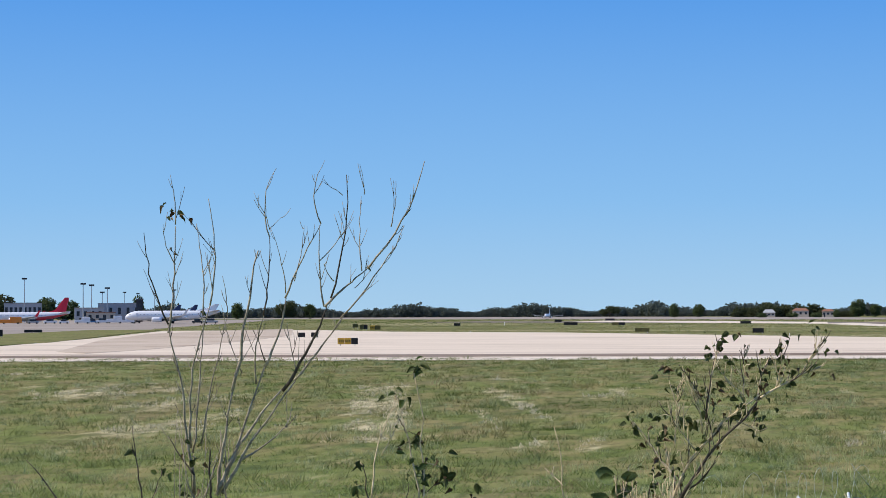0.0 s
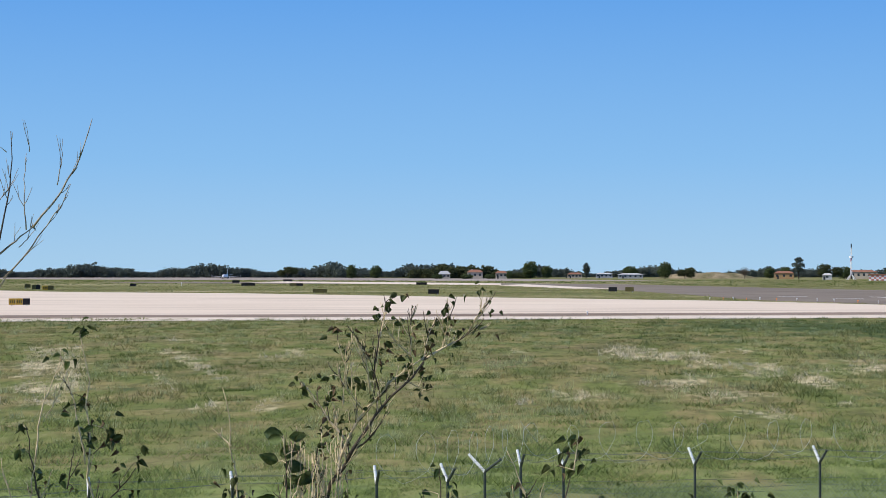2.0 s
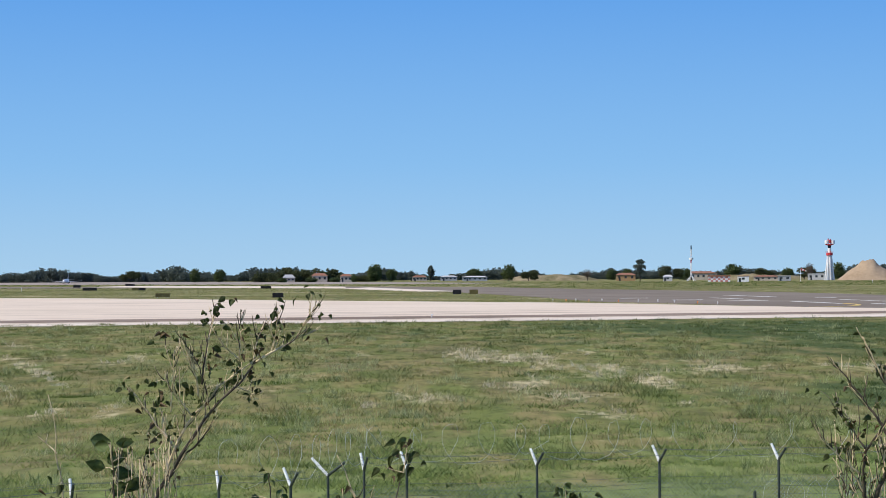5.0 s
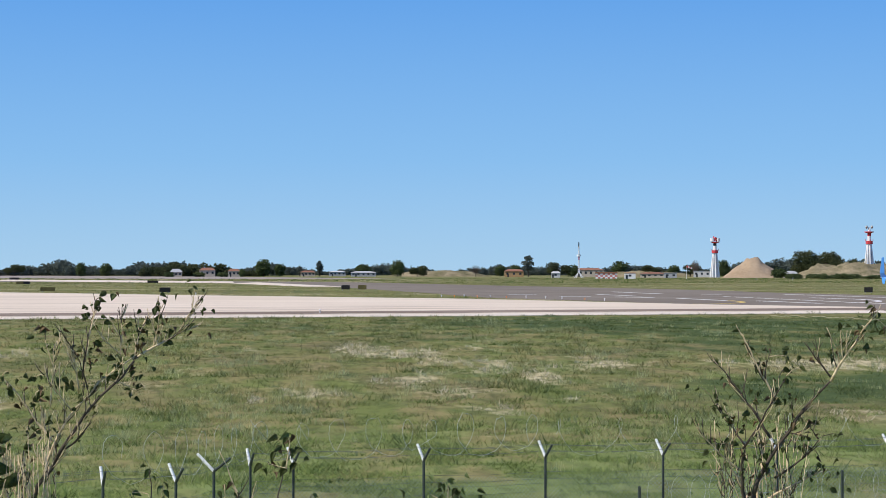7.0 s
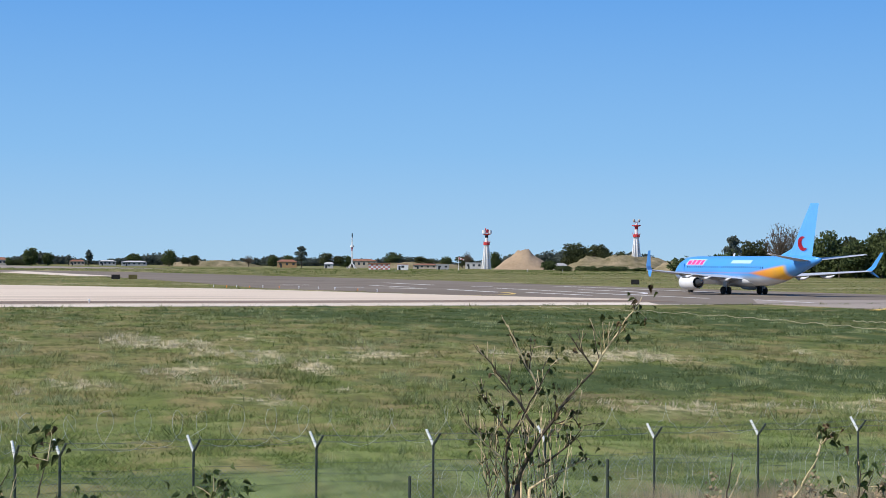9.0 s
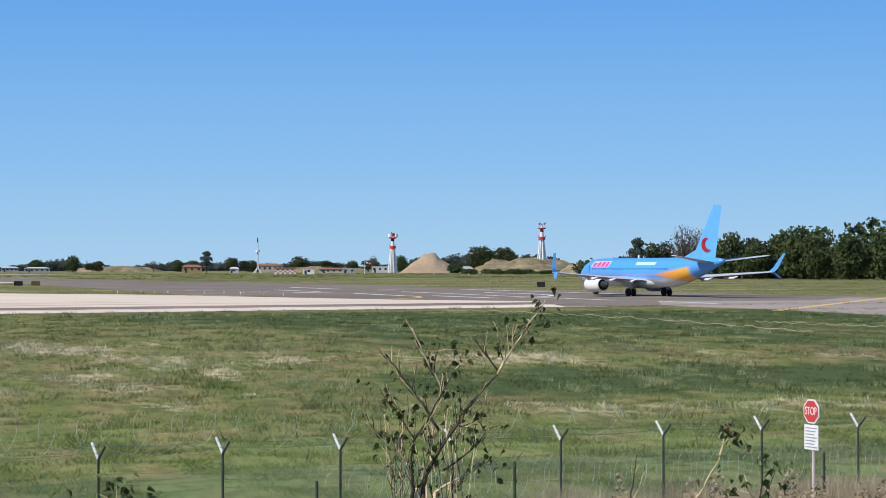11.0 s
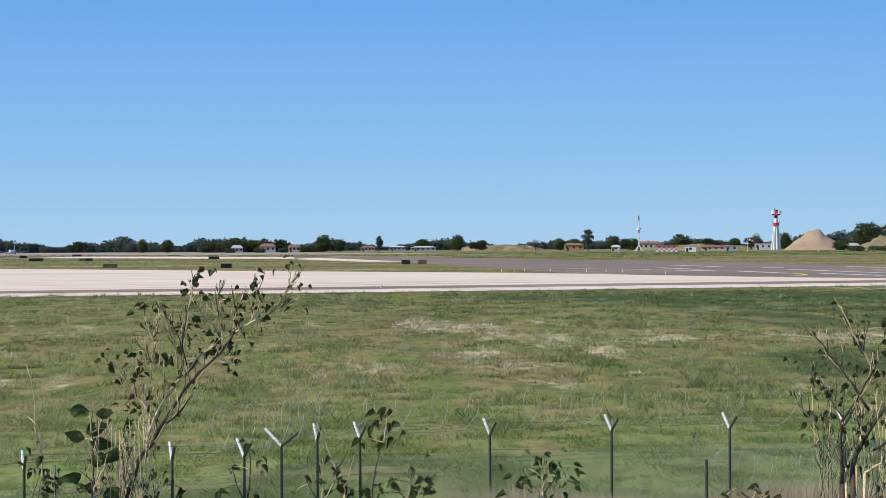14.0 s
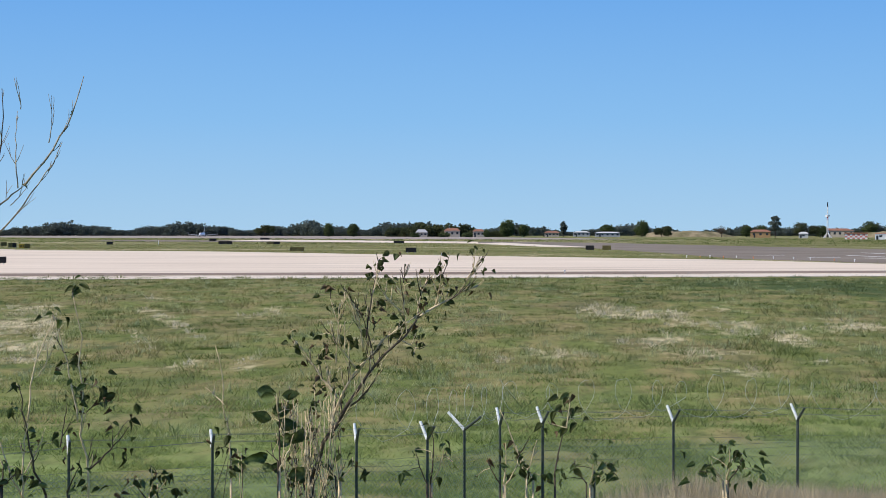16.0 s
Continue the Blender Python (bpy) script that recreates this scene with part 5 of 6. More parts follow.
    if fan:
        for k in range(fan[0]):
            u = rnd.uniform(-1, 1)
            p0 = Vector((rnd.uniform(-0.04, 0.04), rnd.uniform(-0.05, 0.05), -0.05))
            p1 = at(fan[1] * u + fan[3], fan[2] * rnd.uniform(0.45, 1.0), rnd.uniform(-0.2, 0.2))
            st, pts = grow(p0, (p0 + p1) / 2 + Vector((rnd.uniform(-0.07, 0.07), 0, 0.03)), p1, rnd.uniform(2.6, 4.6) * SPAN / 1000, 0.0008, "stem", M_BARK_DARK if rnd.random() < dark * 0.7 else bark, t, 10)
            sprout(st, pts[5:], 0.5, twigs, twig_len * 0.7)
            runs.append(pts[6:])
    # leaves in their clumps, each held by a short stalk to the closest twig
    for cx, cz, some in clumps:
        many = int(some * 1.7 + 0.6) if leaf_kind != "big" else some
        c = at(cx, cz, rnd.uniform(-0.05, 0.05))
        spots = sorted((q for r in runs for q in r[1:]), key=lambda q: (q - c).length)[:1]
        if spots and (spots[0] - c).length > 0.012:
            bm = bmesh.new()
            r = thin * SPAN / 1000
            tube(bm, [spots[0], (spots[0] + c) / 2 + Vector((0, 0, 0.004)), c], [r * 0.8, r * 0.6, r * 0.5], 4)
            part("twig", bm, M_BARK_DARK if rnd.random() < dark else bark, t)
        spread = 0.0085 * math.sqrt(many)
        for k in range(many):
            leaf(c + Vector((rnd.gauss(0, spread), rnd.gauss(0, spread), rnd.gauss(0, spread * 0.8))) if k else c)
    for k in range(strays):
        r = rnd.choice(runs)
        leaf(r[rnd.randrange(len(r) // 2, len(r))], 0.85)
    return t


# stems of the leafless shrub, bundle by bundle
UPRIGHT_STEMS = [
    (-0, 11, -15, 110, 4, 7), (-15, 110, -29, 163, -6, 4), (-15, 105, -11, 168, 2, 5), (-11, 168, -14, 197, 2, 3), (-11, 145, -18, 168, -4, 2.5), (-1, 35, 5, 115, 2, 5), (5, 115, 1, 168, 4, 3.5), (-2, 38, 9, 121, -9, 6),
    (9, 121, 8, 183, 6, 4), (12, 153, 1, 169, -4, 2.5), (4, 41, 19, 115, -2, 4), (19, 115, 16, 138, 1, 2.5)]
MIDDLE_STEMS = [
    (14, 11, 22, 71, -2, 9), (22, 71, 37, 153, 1, 8), (36, 75, 40, 115, -5, 4.5), (40, 115, 44, 161, 3, 4), (44, 161, 48, 202, -10, 3), (44, 165, 41, 181, -2, 2), (44, 166, 51, 173, 0, 2), (13, 11, 41, 85, 2, 8),
    (41, 85, 53, 125, 4, 6), (53, 125, 74, 169, -2, 4.5), (74, 169, 76, 206, -10, 3), (53, 128, 44, 166, 4, 2.5), (58, 135, 64, 168, 2, 2.5)]
LEANING_STEMS = [
    (14, 12, 51, 71, -9, 10), (51, 71, 76, 120, 4, 8), (76, 120, 101, 142, -2, 6), (101, 142, 135, 206, 11, 5), (16, 12, 58, 77, -5, 8), (58, 77, 85, 113, 2, 6), (85, 113, 123, 168, 7, 4), (76, 120, 73, 168, -3, 4),
    (80, 125, 89, 198, 7, 4.5), (87, 186, 81, 189, 0, 2), (73, 147, 94, 177, 5, 2.5), (98, 141, 99, 186, -2, 3), (99, 186, 96, 202, 1, 2), (115, 167, 118, 194, 2, 2.5), (81, 135, 74, 145, -2, 2.5), (94, 131, 105, 145, 2, 2)]
SIDE_STEMS = [
    (26, 30, 53, 50, 6, 5), (53, 50, 57, 64, 2, 3), (-0, 23, -15, 45, -2, 4), (41, 88, 36, 110, -2, 2.5), (60, 81, 54, 111, -2, 2.5), (28, 81, 16, 121, -3, 2.5), (1, 8, -5, 21, -1, 5), (10, 8, 9, 38, -1, 5),
    (5, 8, 16, 41, 2, 4)]
shrub("bare_shrub", -21.47, 2.99, UPRIGHT_STEMS + MIDDLE_STEMS + LEANING_STEMS + SIDE_STEMS,
      "leafless shrub with many thin forked grey stems", 41, 7.0, "small", ((-13, 176, 2), (-8, 172, 2), (-16, 172, 1), (-13, 155, 1), (-2, 10, 4), (2, 32, 3)), 4, 0.17, (14, 18, 62, 4), 0.16, 0.02, M_BARK_GREY, 2.4, 1.45)
shrub("leafy_shrub", -7.48, 2.745, [
    (-2, -4, 59, 89, -14, 10), (59, 89, 97, 109, -3, 6), (9, 22, 61, 92, -24, 7), (13, 42, -12, 76, 0, 5), (18, 36, 36, 58, 5, 4), (12, 62, 14, 98, 0, 3),
    (28, 70, 18, 106, 5, 4), (33, 72, 22, 100, 3, 3), (30, 78, 39, 123, -3, 4), (52, 90, 53, 117, 0, 3), (60, 91, 67, 113, -2, 3), (72, 97, 75, 121, 0, 3),
    (86, 104, 98, 125, -2, 3), (45, 78, 60, 71, 3, 3), (52, 92, 40, 105, -2, 3), (24, 60, 8, 82, 0, 3)],
    "leaning shrub with pale parallel stems and small dark leaves", 42, 26, "small",
    ((39, 125, 4), (42, 111, 3), (31, 116, 2), (9, 108, 3), (17, 105, 2), (12, 98, 2), (29, 97, 6), (38, 97, 2), (74, 122, 4), (99, 125, 5), (94, 109, 4), (76, 114, 3), (63, 101, 7), (76, 105, 5),
     (56, 110, 4), (55, 95, 5), (59, 85, 4), (63, 75, 4), (58, 69, 2), (46, 80, 4), (33, 87, 6), (3, 80, 3), (-12, 83, 1), (-12, 74, 3), (8, 71, 5), (1, 65, 3), (13, 58, 6), (3, 47, 7), (-3, 37, 5), (20, 76, 4)),
    150, 0.17, (40, 15, 52, -3), 0.33)
shrub("leafy_shrub", 14.56, 2.80, [
    (-2, 6, 42, 72, -9, 10), (42, 72, 67, 111, -2, 6), (-8, -3, -8, 32, 0, 9), (-8, 32, 15, 72, 2, 5), (8, 38, -27, 86, 3, 6), (13, 58, -8, 99, -2, 5),
    (-9, 20, -33, 48, -8, 4), (-7, 34, -24, 58, 0, 4), (5, 2, 40, 20, -4, 6), (10, 15, 35, 38, 6, 5), (35, 38, 28, 48, 0, 3), (42, 74, 27, 94, 0, 4),
    (47, 81, 45, 96, 0, 3), (-6, 6, -19, 38, -3, 5), (0, 8, 3, 40, 3, 5), (16, 42, 30, 40, 2, 3)],
    "open shrub with forked pale and dark stems and sparse leaves", 43, 22, "small",
    ((67, 111, 5), (73, 103, 3), (59, 104, 6), (55, 96, 4), (17, 86, 2), (15, 78, 2), (5, 91, 2), (41, 88, 3), (24, 80, 3), (-18, 70, 2), (-34, 68, 1), (-8, 43, 3), (-16, 50, 6), (-22, 56, 3), (-26, 29, 2),
     (-30, 36, 3), (10, 62, 3), (0, 61, 4), (17, 53, 7), (30, 46, 4), (35, 29, 3), (42, 17, 5), (49, 41, 1), (23, 41, 3), (22, -2, 5), (6, 22, 4)),
    150, 0.17, (26, 28, 52, 2), 0.55)
shrub("tall_weed", -14.33, 2.56, [(0, 0, -9, 124, 4, 5), (-6, 49, -20, 111, 3, 4), (1, 22, 23, 48, 3, 4), (-24, 7, -39, 70, -5, 5), (-16, 34, -12, 59, 0, 3), (-12, 8, -4, 30, 2, 3)],
      "tall weed with upright stems and dark leaves", 44, 5, "weed",
      ((-8, 127, 4), (-20, 112, 3), (-9, 88, 2), (-4, 83, 3), (-18, 80, 1), (6, 60, 13), (-6, 68, 4), (10, 66, 3), (23, 49, 2), (20, 33, 6), (-12, 34, 4), (-7, 25, 3), (-43, 72, 2), (-42, 58, 2), (-34, 45, 2), (-33, 36, 2), (-1, 11, 5), (-28, 14, 3)), 6, 0.13, (), 0.75)
shrub("dry_weed_stalk", -16.1, 2.56, [(-3, 4, 0, 49, -3, 5), (0, 49, 15, 110, -6, 4), (6, 76, 18, 104, 2, 3), (-3, 6, -19, 54, -4, 4), (-2, 20, 10, 46, 2, 3)], "bleached dry weed stalk with forked tips", 60, 5, "small", (), 2, 0.12, (), 0.0)
shrub("broad_leaved_weed", -8.62, 2.745, [(1, -8, 0, 34, 1, 5), (0, 34, -1, 46, 0, 4), (1, 2, 9, 22, 2, 4), (0, 6, -7, 12, 0, 3)], "weed with large ribbed green leaves", 45, 3, "big",
      ((-1, 44, 3), (-4, 30, 3), (8, 36, 1), (9, 20, 3), (-6, 10, 3), (6, -3, 2), (-3, 0, 2)), 0, 0.09, (), 0.2)
shrub("dry_twig", -10.05, 2.70, [(0, 0, -9, 78, 4, 4), (-4, 44, -15, 53, 1, 3)], "single thin dry twig above a clump of withered leaves", 46, 3, "weed", ((-2, 26, 3), (-6, 18, 4), (3, 14, 4), (0, 8, 4)), 0, 0.08, (5, 8, 22, 0), 0.4)
# low sprigs along the bank's edge: bearing, height, seed, stem height, leaves
for b, z, seed, hgt, n in ((-3.95, 2.66, 47, 34, 9), (5.1, 2.70, 48, 22, 20), (0.95, 2.66, 58, 18, 14), (24.65, 2.80, 49, 24, 14), (20.55, 2.60, 50, 10, 7), (-16.9, 2.70, 51, 14, 6), (11.5, 2.66, 52, 8, 8), (-6.75, 2.70, 61, 14, 9), (-12.5, 2.60, 62, 18, 10), (-1.7, 2.66, 63, 24, 9)):
    shrub("leaf_sprig", b, z, [(0, 0, 1, hgt, 2, 4), (1, 0, 9, hgt * 0.7, 2, 3), (-2, 0, -9, hgt * 0.6, -2, 3)], "low sprig with dark drooping leaves on thin stems", seed, 5, "green" if seed in (47, 48, 49, 58) else "weed",
          ((1, hgt, n // 5), (9, hgt * 0.7, n // 5), (-9, hgt * 0.6, n // 5), (16, hgt * 0.3, n // 5), (-16, hgt * 0.2, n // 5), (3, hgt * 0.2, n // 5)), n // 3, 0.07, (), 0.5)
shrub("curled_leaf_stalk", 0.18, 2.70, [(-6, 0, 1, 30, -2, 4), (1, 30, 3, 46, 0, 3), (1, 30, -8, 32, 0, 2)], "stalk with curled drooping leaves at its tip", 53, 2, "weed", ((2, 47, 3), (-4, 39, 2), (4, 38, 2), (-8, 32, 2), (7, 32, 2)), 0, 0.06, (), 0.5)
shrub("dry_twig", -1.2, 2.68, [(4, 0, -12, 42, 2, 4), (4, 2, 10, 24, 0, 3), (-2, 14, 6, 28, 1, 3), (8, 0, -2, 18, 0, 4)], "pale crossed dry twigs with withered leaves", 64, 4, "weed", ((6, 8, 3), (12, 4, 3)), 3, 0.07, (), 0.1)
shrub("dry_twig", 22.85, 2.72, [(-2, 6, 12, 33, 0, 6), (12, 33, 14, 42, 1, 5), (14, 40, 20, 48, 0, 3), (14, 40, 8, 50, 0, 2), (-40, 0, -36, 34, 0, 4), (-40, 4, -30, 28, 2, 3)], "pale bent dry twig with dark leaves at its tip", 54, 3, "weed", ((12, 49, 2), (22, 47, 3), (18, 44, 2), (24, 44, 2)), 2, 0.08, (), 0.2)
shrub("dry_twig", -25.3, 2.95, [(0, 0, -22, 36, 8, 4)], "dark bent bare twig", 55, 1, "small", (), 0, 0.08, (), 1.0)
shrub("dry_twig", -22.9, 2.95, [(0, 0, -8, 55, -2, 4), (0, 4, 9, 30, 0, 3)], "thin bare twig with one leaf", 56, 5, "weed", ((9, 30, 2),), 1, 0.10, (), 0.8)

# leaf litter and brambles on the slope
rnd = random.Random(77)
bm = bmesh.new()
for _ in range(15000):
    b = rnd.uniform(12, 30)
    r = rnd.uniform(23.5, 28.5)
    x, y = place(b, r)
    top = max(0.0, min(1, (b - 14) / 6)) * (1.05 - abs(r - 26) * 0.30) * (0.7 + 0.35 * math.sin(b * 2.3) + 0.25 * math.sin(b * 6.1))
    z = float(ground_z(x, y)) + max(0.0, top) * rnd.uniform(0.3, 1.0)
    s = rnd.uniform(0.018, 0.042)
    a = Vector((rnd.gauss(0, 1), rnd.gauss(0, 1), rnd.gauss(0, 0.8))).normalized() * s
    c = a.cross(Vector((rnd.gauss(0, 1), rnd.gauss(0, 1), rnd.gauss(0, 1)))).normalized() * s * 0.6
    p = Vector((x, y, z))
    bm.faces.new([bm.verts.new(p + q) for q in (a, c, -a, -c)])
tagged(part("leaf_litter", bm, M_LITTER), "brown dead leaves and brambles on the slope", "leaf litter", kind="stuff")


# ---- airfield signs ----
def field_sign(bearing, rng, width, height, faces, label, turn=0.0):
    x, y = place(bearing, rng)
    t = thing("airfield_sign", pose(x, y, 0.05, 0, 0, -bearing + turn), label, "sign", "airfield signs")
    n = len(faces)
    for k, m in enumerate(faces):
        w0 = -width / 2 + width * k / n
        bm = bmesh.new()
        box(bm, w0, -0.12, 0.18, w0 + width / n - 0.02, 0.12, 0.18 + height, 0, 0.02)
        panel = part("panel", bm, m, t)
        if m is M_SIGN_YELLOW:
            for j in range(3):
                bm = bmesh.new()
                wj = w0 + width / n * (0.15 + 0.28 * j)
                box(bm, wj, -0.126, 0.18 + height * 0.3, wj + width / n * 0.18, -0.12, 0.18 + height * 0.7)
                part("mark", bm, M_OLIVE_SIGN, panel, "dark unreadable mark")
    for s in (-1, 1):
        bm = bmesh.new()
        box(bm, s * width * 0.35 - 0.05, -0.06, -0.1, s * width * 0.35 + 0.05, 0.06, 0.2)
        part("leg", bm, M_STEEL, t)
    return t


field_sign(-16.44, 238, 2.6, 0.80, (M_SIGN_YELLOW, M_SIGN_YELLOW, M_BLACK), "yellow and black airfield guidance sign on the concrete edge")
for b, r, w, h, f in ((-17.85, 312, 1.2, 0.75, (M_BLACK,)), (-17.45, 314, 1.2, 0.75, (M_BLACK,)), (-16.2, 520, 1.6, 1.0, (M_OLIVE_SIGN,)), (-15.95, 470, 2.0, 1.1, (M_OLIVE_SIGN, M_BLACK)), (-15.6, 450, 2.6, 1.0, (M_SIGN_YELLOW, M_OLIVE_SIGN)),
                      (-13.08, 570, 1.9, 0.8, (M_BLACK,)), (-9.6, 590, 4.4, 0.9, (M_BLACK, M_BLACK)), (-9.98, 780, 3.0, 1.0, (M_BLACK,)), (-8.4, 900, 4.5, 1.0, (M_BLACK,)), (-8.14, 585, 4.2, 0.8, (M_OLIVE_SIGN, M_BLACK)),
                      (-7.42, 380, 2.9, 0.75, (M_OLIVE_SIGN, M_OLIVE_SIGN)), (-3.93, 358, 2.1, 0.85, (M_BLACK,)), (-4.3, 640, 3.6, 0.8, (M_BLACK,)), (1.56, 405, 1.85, 0.95, (M_BLACK,)), (2.07, 406, 1.85, 0.95, (M_OLIVE_SIGN,)),
                      (17.4, 362, 1.6, 0.95, (M_BLACK,)), (-26.9, 350, 1.4, 1.2, (M_BLACK,)), (-25.9, 420, 3.9, 0.6, (M_BLACK, M_BLACK))):
    field_sign(b, r, w, h, f, "small dark airfield sign standing in the grass")


# small marker lights along the pavements
def marker(bearing, rng, h, mat, label):
    x, y = place(bearing, rng)
    t = thing("marker_light", pose(x, y, 0.05), label, "marker light", "pavement marker lights")
    bm = bmesh.new()
    tube(bm, [(0, 0, -0.1), (0, 0, h * 0.7)], [0.06, 0.05], 8)
    part("stem", bm, mat, t)
    bm = bmesh.new()
    tube(bm, [(0, 0, h * 0.7), (0, 0, h * 0.85), (0, 0, h)], [0.11, 0.12, 0.05], 8)
    part("lamp_head", bm, mat, t)


for b, r in ((-12.68, 385), (-11.62, 600), (0.78, 184), (-3.0, 330), (4.5, 300), (5.2, 300), (6.0, 296), (7.1, 288), (7.7, 285), (8.2, 280), (9.5, 262), (15.17, 900), (14.1, 900), (-20.0, 330)):
    marker(b, r, 0.36 if r < 400 else 1.2, M_WHITE, "small white marker light at the pavement edge")
for b, r in ((4.9, 298), (5.6, 294), (6.5, 290), (8.9, 270)):
    marker(b, r, 0.30, M_ORANGE, "small orange marker light at the pavement edge")


# ---- far buildings ----
def building(name, bearing, rng, width, depth, height, wall, roof, label, rise=1.4, windows=3, doors=1, turn=0.0, group="far buildings"):
    x, y = place(bearing, rng)
    t = thing(name, pose(x, y, 0, 0, 0, -bearing + turn), label, "building", group)
    bm = bmesh.new()
    box(bm, -width / 2, -depth / 2, -0.2, width / 2, depth / 2, height, 0, 0.05)
    part("wall", bm, wall, t)
    bm = bmesh.new()
    o = 0.5
    if rise > 0:
        a = [bm.verts.new(q) for q in ((-width / 2 - o, -depth / 2 - o, height), (width / 2 + o, -depth / 2 - o, height), (width / 2 + o, depth / 2 + o, height), (-width / 2 - o, depth / 2 + o, height),
                                      (-width / 2 + width * 0.2, 0, height + rise), (width / 2 - width * 0.2, 0, height + rise))]
        for q in ((0, 1, 5, 4), (1, 2, 5), (2, 3, 4, 5), (3, 0, 4), (3, 2, 1, 0)):
            bm.faces.new([a[i] for i in q])
    else:
        box(bm, -width / 2 - 0.2, -depth / 2 - 0.2, height, width / 2 + 0.2, depth / 2 + 0.2, height + 0.35)
    part("roof", bm, roof, t)
    for k in range(windows):
        xx = -width / 2 + width * (k + 0.5) / windows
        bm = bmesh.new()
        box(bm, xx - min(0.8, width / windows * 0.3), -depth / 2 - 0.06, height * 0.42, xx + min(0.8, width / windows * 0.3), -depth / 2 + 0.05, height * 0.78)
        part("window", bm, M_GLASS_DARK, t)
    for k in range(doors):
        xx = -width / 2 + width * (k + 0.2 + 0.1 * k)
        bm = bmesh.new()
        box(bm, xx - 0.6, -depth / 2 - 0.07, 0, xx + 0.6, -depth / 2 + 0.05, min(2.2, height * 0.7))
        part("door", bm, M_DARK, t)
    return t


building("house", 6.72, 1350, 14, 9, 4.2, M_WALL_OCHRE, M_ROOF, "ochre house with a brown tiled roof", 1.6)
building("house", -2.66, 1450, 12, 9, 5.0, M_WALL, M_ROOF, "cream house with a red tiled roof among trees", 2.0)
building("house", -1.85, 1450, 9, 8, 4.4, M_WALL, M_ROOF, "small cream house with a red tiled roof", 1.8)
building("house", -3.6, 1450, 9, 8, 3.6, M_WALL, M_GREY, "pale house with a grey roof", 2.4)
building("shed", 2.1, 1500, 20, 10, 3.2, M_GREY, M_SHED, "long low shed with a white roof", 1.0, 5)
building("shed", 1.3, 1600, 14, 10, 3.6, M_GREY, M_SHED, "long low shed with a white roof", 1.0, 4)
building("shed", 10.95, 1250, 16, 8, 2.6, M_WALL, M_ROOF, "low cream shed with a tiled roof", 1.0, 4)
building("shed", 11.5, 1180, 8, 6, 3.0, M_GREY, M_GREY, "small grey-green equipment shed", 0.0, 2)
building("shed", 12.45, 1350, 12, 8, 4.2, M_SHED, M_SHED, "white equipment shed with dark openings", 0.0, 3)
building("shed", 15.1, 1250, 9, 7, 2.8, M_SHED, M_GREY, "white shed with a grey roof", 1.6, 2)
building("shed", 8.0, 1250, 6, 4, 3.0, M_SHED, M_SHED, "small white hut with a sloping roof", 1.2, 1)
building("shed", 0.4, 1550, 12, 8, 3.4, M_WALL, M_ROOF, "low cream building among trees", 1.4, 4)
building("shed", 9.0, 1450, 24, 9, 5.2, M_WALL, M_ROOF, "long low cream building with a tiled roof", 1.6, 6)
building("hut", 10.27, 1050, 6.2, 4.5, 3.1, M_WHITE, worn("salmon_paint", (0.55, 0.25, 0.17), (0.66, 0.33, 0.24), 0.5, 0.7), "small white and salmon equipment hut", 0.0, 1)

# red and white chequered hut
M_FADED_RED = worn("faded_red_paint", (0.46, 0.17, 0.15), (0.56, 0.25, 0.22), 0.8, 0.7)
cx, cy = place(9.55, 1080)
t = thing("chequered_hut", pose(cx, cy, 0, 0, 0, -9.55), "low hut painted in red and white checks", "building", "far buildings")
bm = bmesh.new()
box(bm, -6.2, -2.5, -0.2, 6.2, 2.5, 3.0)
hutwall = part("wall", bm, M_WHITE, t)
bm = bmesh.new()
box(bm, -6.5, -2.8, 3.0, 6.5, 2.8, 3.8)
part("roof", bm, M_ROOF, t)
for i in range(9):
    for j in range(3):
        if (i + j) % 2:
            bm = bmesh.new()
            box(bm, -6.2 + i * 1.378, -2.55, 0.0 + j, -6.2 + (i + 1) * 1.378, -2.503, 1.0 + j)
            part("check", bm, M_FADED_RED, hutwall)

# windsock
wx, wy = place(11.98, 1060)
t = thing("windsock", pose(wx, wy, 0, 0, 0, -12), "red and white windsock on a thin mast", "windsock")
bm = bmesh.new()
tube(bm, [(0, 0, 0), (0, 0, 7.2)], [0.12, 0.09], 6)
part("mast", bm, M_WHITE, t)
for k in range(4):
    bm = bmesh.new()
    tube(bm, [(0.2 + 0.75 * k, 0, 6.9 - 0.28 * k), (0.2 + 0.75 * (k + 1), 0, 6.9 - 0.28 * (k + 1))], [0.62 - 0.08 * k, 0.54 - 0.08 * k], 10)
    part("sock_band", bm, M_WHITE if k % 2 else M_RED, t)

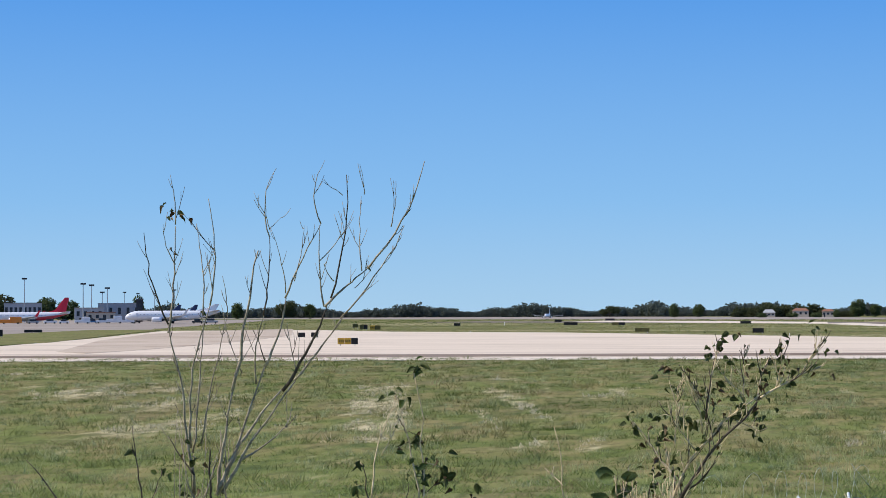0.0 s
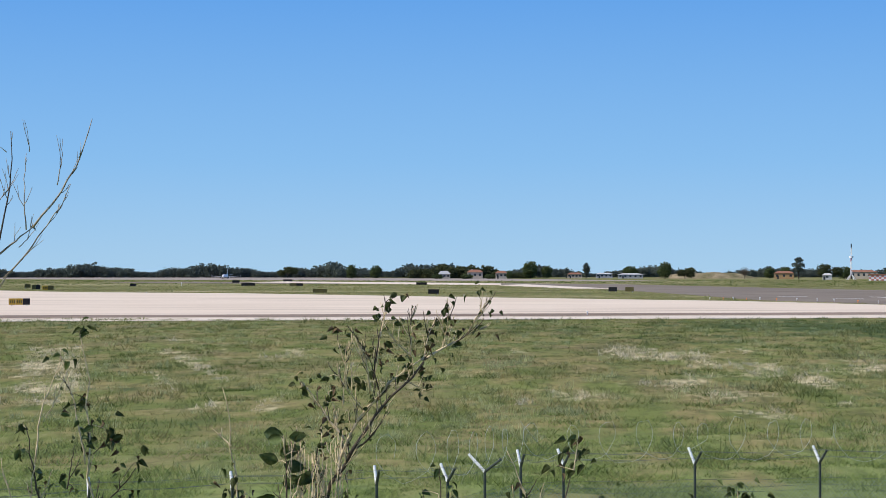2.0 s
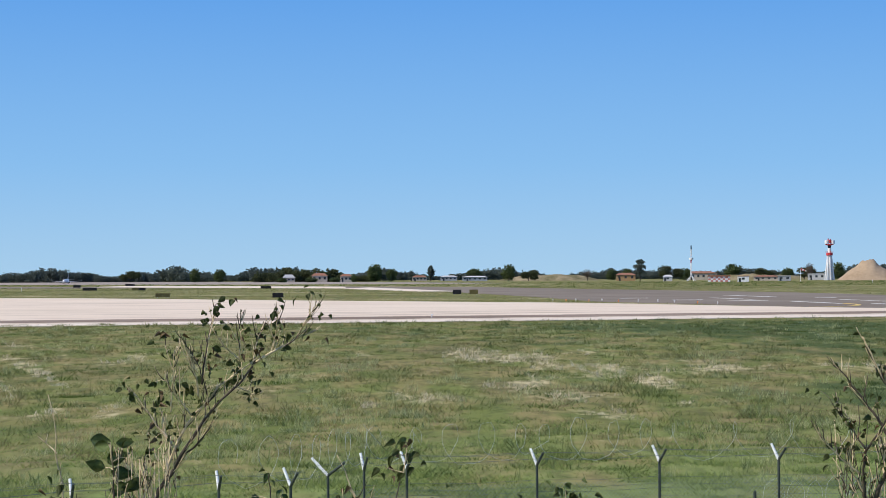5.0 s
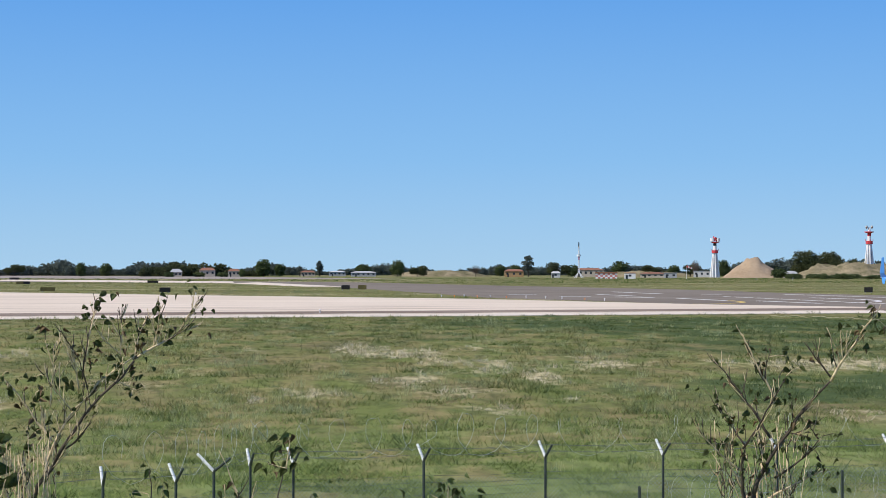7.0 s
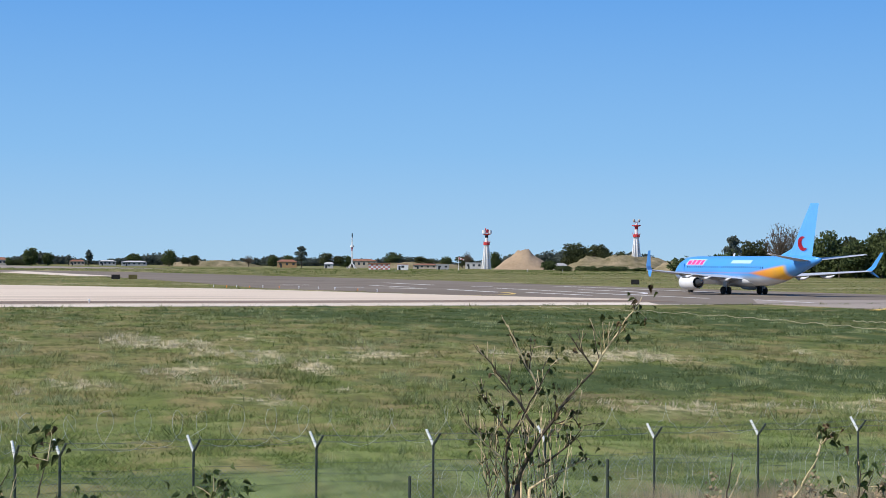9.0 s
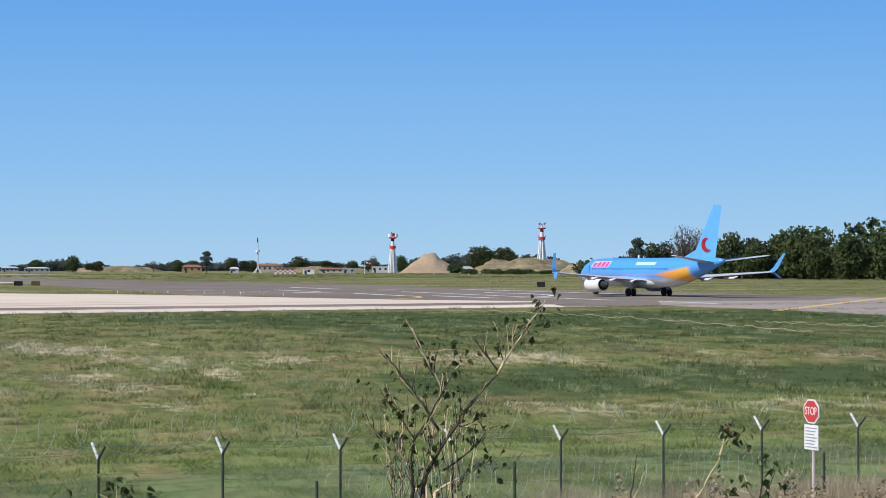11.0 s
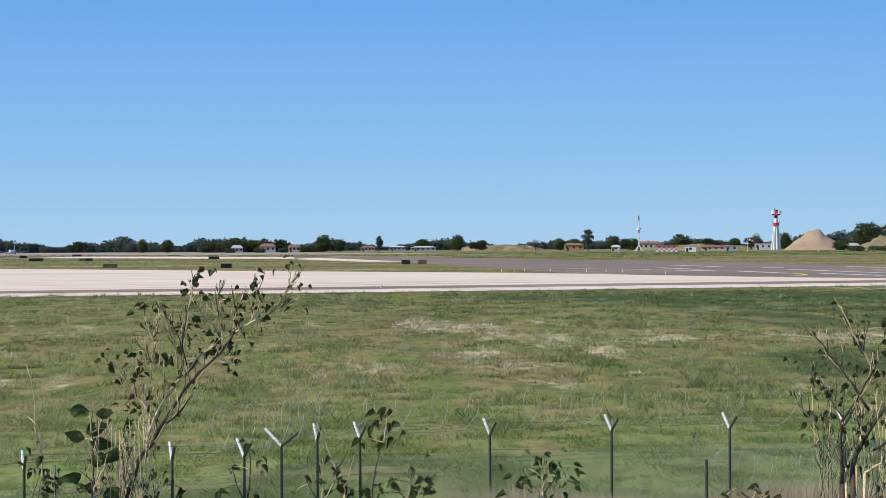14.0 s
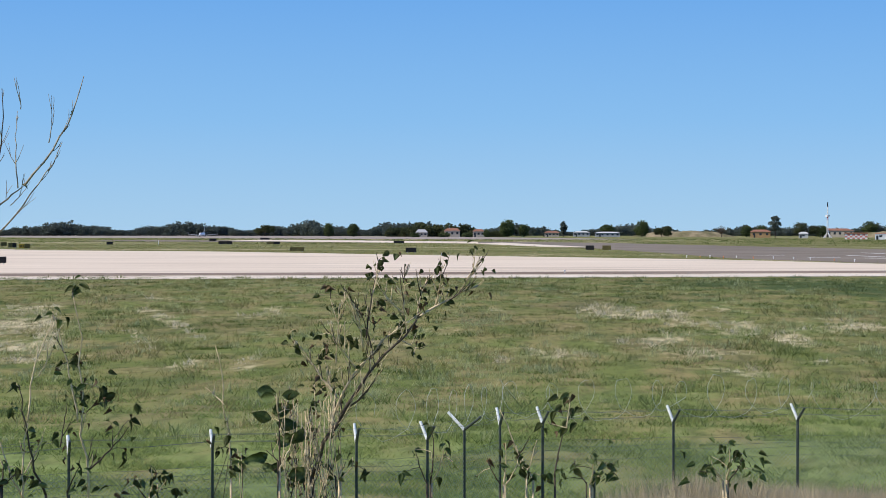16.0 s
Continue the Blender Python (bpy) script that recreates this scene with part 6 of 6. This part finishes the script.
# ---- far apron ----
building("terminal", -23.35, 1080, 24, 20, 10.2, M_GREY, M_GREY, "grey flat-roofed terminal block", 0.0, 5)
building("terminal", -24.25, 1060, 16, 12, 7.6, M_GREY, M_WALL, "lower pale grey terminal wing", 0.0, 4)
building("terminal", -23.9, 1000, 15, 9, 5.0, M_WALL, M_ROOF, "low beige service building", 0.0, 4)
building("terminal", -26.2, 1150, 22, 12, 11.0, M_GREY, M_DARK, "dark glazed office block above trees", 0.0, 8)
building("terminal", -22.75, 1060, 3.6, 4, 12.5, M_DARK, M_GREY, "slim dark stair tower", 0.0, 1)
for b, r, h in ((-26.16, 1000, 23.4), (-24.43, 1000, 20.7), (-24.18, 1010, 20.1), (-23.71, 1010, 18.6), (-23.86, 1150, 18.0), (-23.2, 1500, 22.0), (-22.8, 1600, 22.0), (-22.3, 1600, 22.0), (-21.7, 1400, 22.5)):
    x, y = place(b, r)
    t = thing("floodlight_mast", pose(x, y, 0, 0, 0, -b), "tall grey floodlight mast with a lamp crossbar", "light mast", "floodlight masts")
    bm = bmesh.new()
    tube(bm, [(0, 0, 0), (0, 0, h)], [0.32, 0.18], 8)
    part("pole", bm, M_STEEL, t)
    bm = bmesh.new()
    box(bm, -1.4, -0.3, h - 0.9, 1.4, 0.3, h, 0, 0.1)
    part("lamp_bar", bm, M_DARK, t)


def vehicle(bearing, rng, length, height, mat, label, cab=True):
    x, y = place(bearing, rng)
    t = thing("service_vehicle", pose(x, y, 0.05, 0, 0, -bearing), label, "vehicle", "apron vehicles")
    bm = bmesh.new()
    box(bm, -length / 2, -1.0, 0.45, length / 2, 1.0, height * 0.6, 0, 0.12)
    part("body", bm, mat, t)
    bm = bmesh.new()
    if cab:
        box(bm, -length * 0.3, -0.9, height * 0.6, length * 0.25, 0.9, height, 0, 0.2)
    else:
        box(bm, -length * 0.05, -1.05, height * 0.6, length * 0.48, 1.05, height, 0, 0.1)
    part("cab", bm, M_GLASS_DARK if cab else mat, t)
    for s in (-0.32, 0.32):
        for yy in (-1.0, 0.8):
            bm = bmesh.new()
            tube(bm, [(s * length, yy, 0.36), (s * length, yy + 0.2, 0.36)], [0.36, 0.36], 12)
            part("wheel", bm, M_RUBBER, t)


for b, r, L, h, m, lab, cab in ((-26.55, 845, 9.5, 3.2, M_ORANGE, "orange fuel truck on the apron", False), (-25.9, 850, 5, 2.0, M_GREY, "grey service van on the apron", True), (-25.4, 850, 6, 2.2, M_WHITE, "white service van on the apron", True),
                               (-25.0, 850, 4.6, 1.9, M_WHITE, "white service car on the apron", True), (-24.45, 845, 7, 2.8, M_WHITE, "white baggage truck on the apron", False), (-24.15, 860, 5, 2.0, M_BLUE_BIN, "blue service van on the apron", True),
                               (-23.85, 850, 6, 2.4, M_WHITE, "white service van on the apron", True), (-23.5, 850, 7, 3.4, M_WHITE, "white catering truck on the apron", False), (-23.15, 845, 8, 2.6, M_WHITE, "white boarding-stairs truck on the apron", False),
                               (-22.85, 850, 4, 1.8, M_DARK, "dark tractor on the apron", True), (-21.0, 800, 5, 2.0, M_DARK, "dark tractor beside the parked airliner", True), (-20.6, 800, 6, 2.2, M_GREY, "grey service van beside the parked airliner", True)):
    vehicle(b, r, L, h, m, lab, cab)

# fallen pale cords in the grass
def cord(ends, wave_size, seed, label):
    rnd = random.Random(seed)
    bm = bmesh.new()
    pts = []
    for (x0, y0), (x1, y1) in zip(ends, ends[1:]):
        for k in range(40):
            f = k / 40
            x, y = x0 + (x1 - x0) * f, y0 + (y1 - y0) * f
            pts.append((x + rnd.gauss(0, 0.05), y, float(ground_z(x, y)) + 0.32 - 0.12 * math.sin(math.pi * (f * 3 % 1)) + rnd.gauss(0, wave_size)))
    tube(bm, pts, [0.02] * len(pts), 5)
    return tagged(part("pale_cord", bm, M_STALK), label, "cord")


cord([(42.1, 163.0), (46.5, 154.0), (49.5, 135.0), (50.3, 119.5), (51.5, 107.0)], 0.02, 5, "pale sagging cord lying over the tall grass")
cord([(55.0, 124.0), (56.1, 121.6), (58.1, 116.3), (60.0, 112.0)], 0.02, 6, "pale frayed cord stretched over the tall grass")
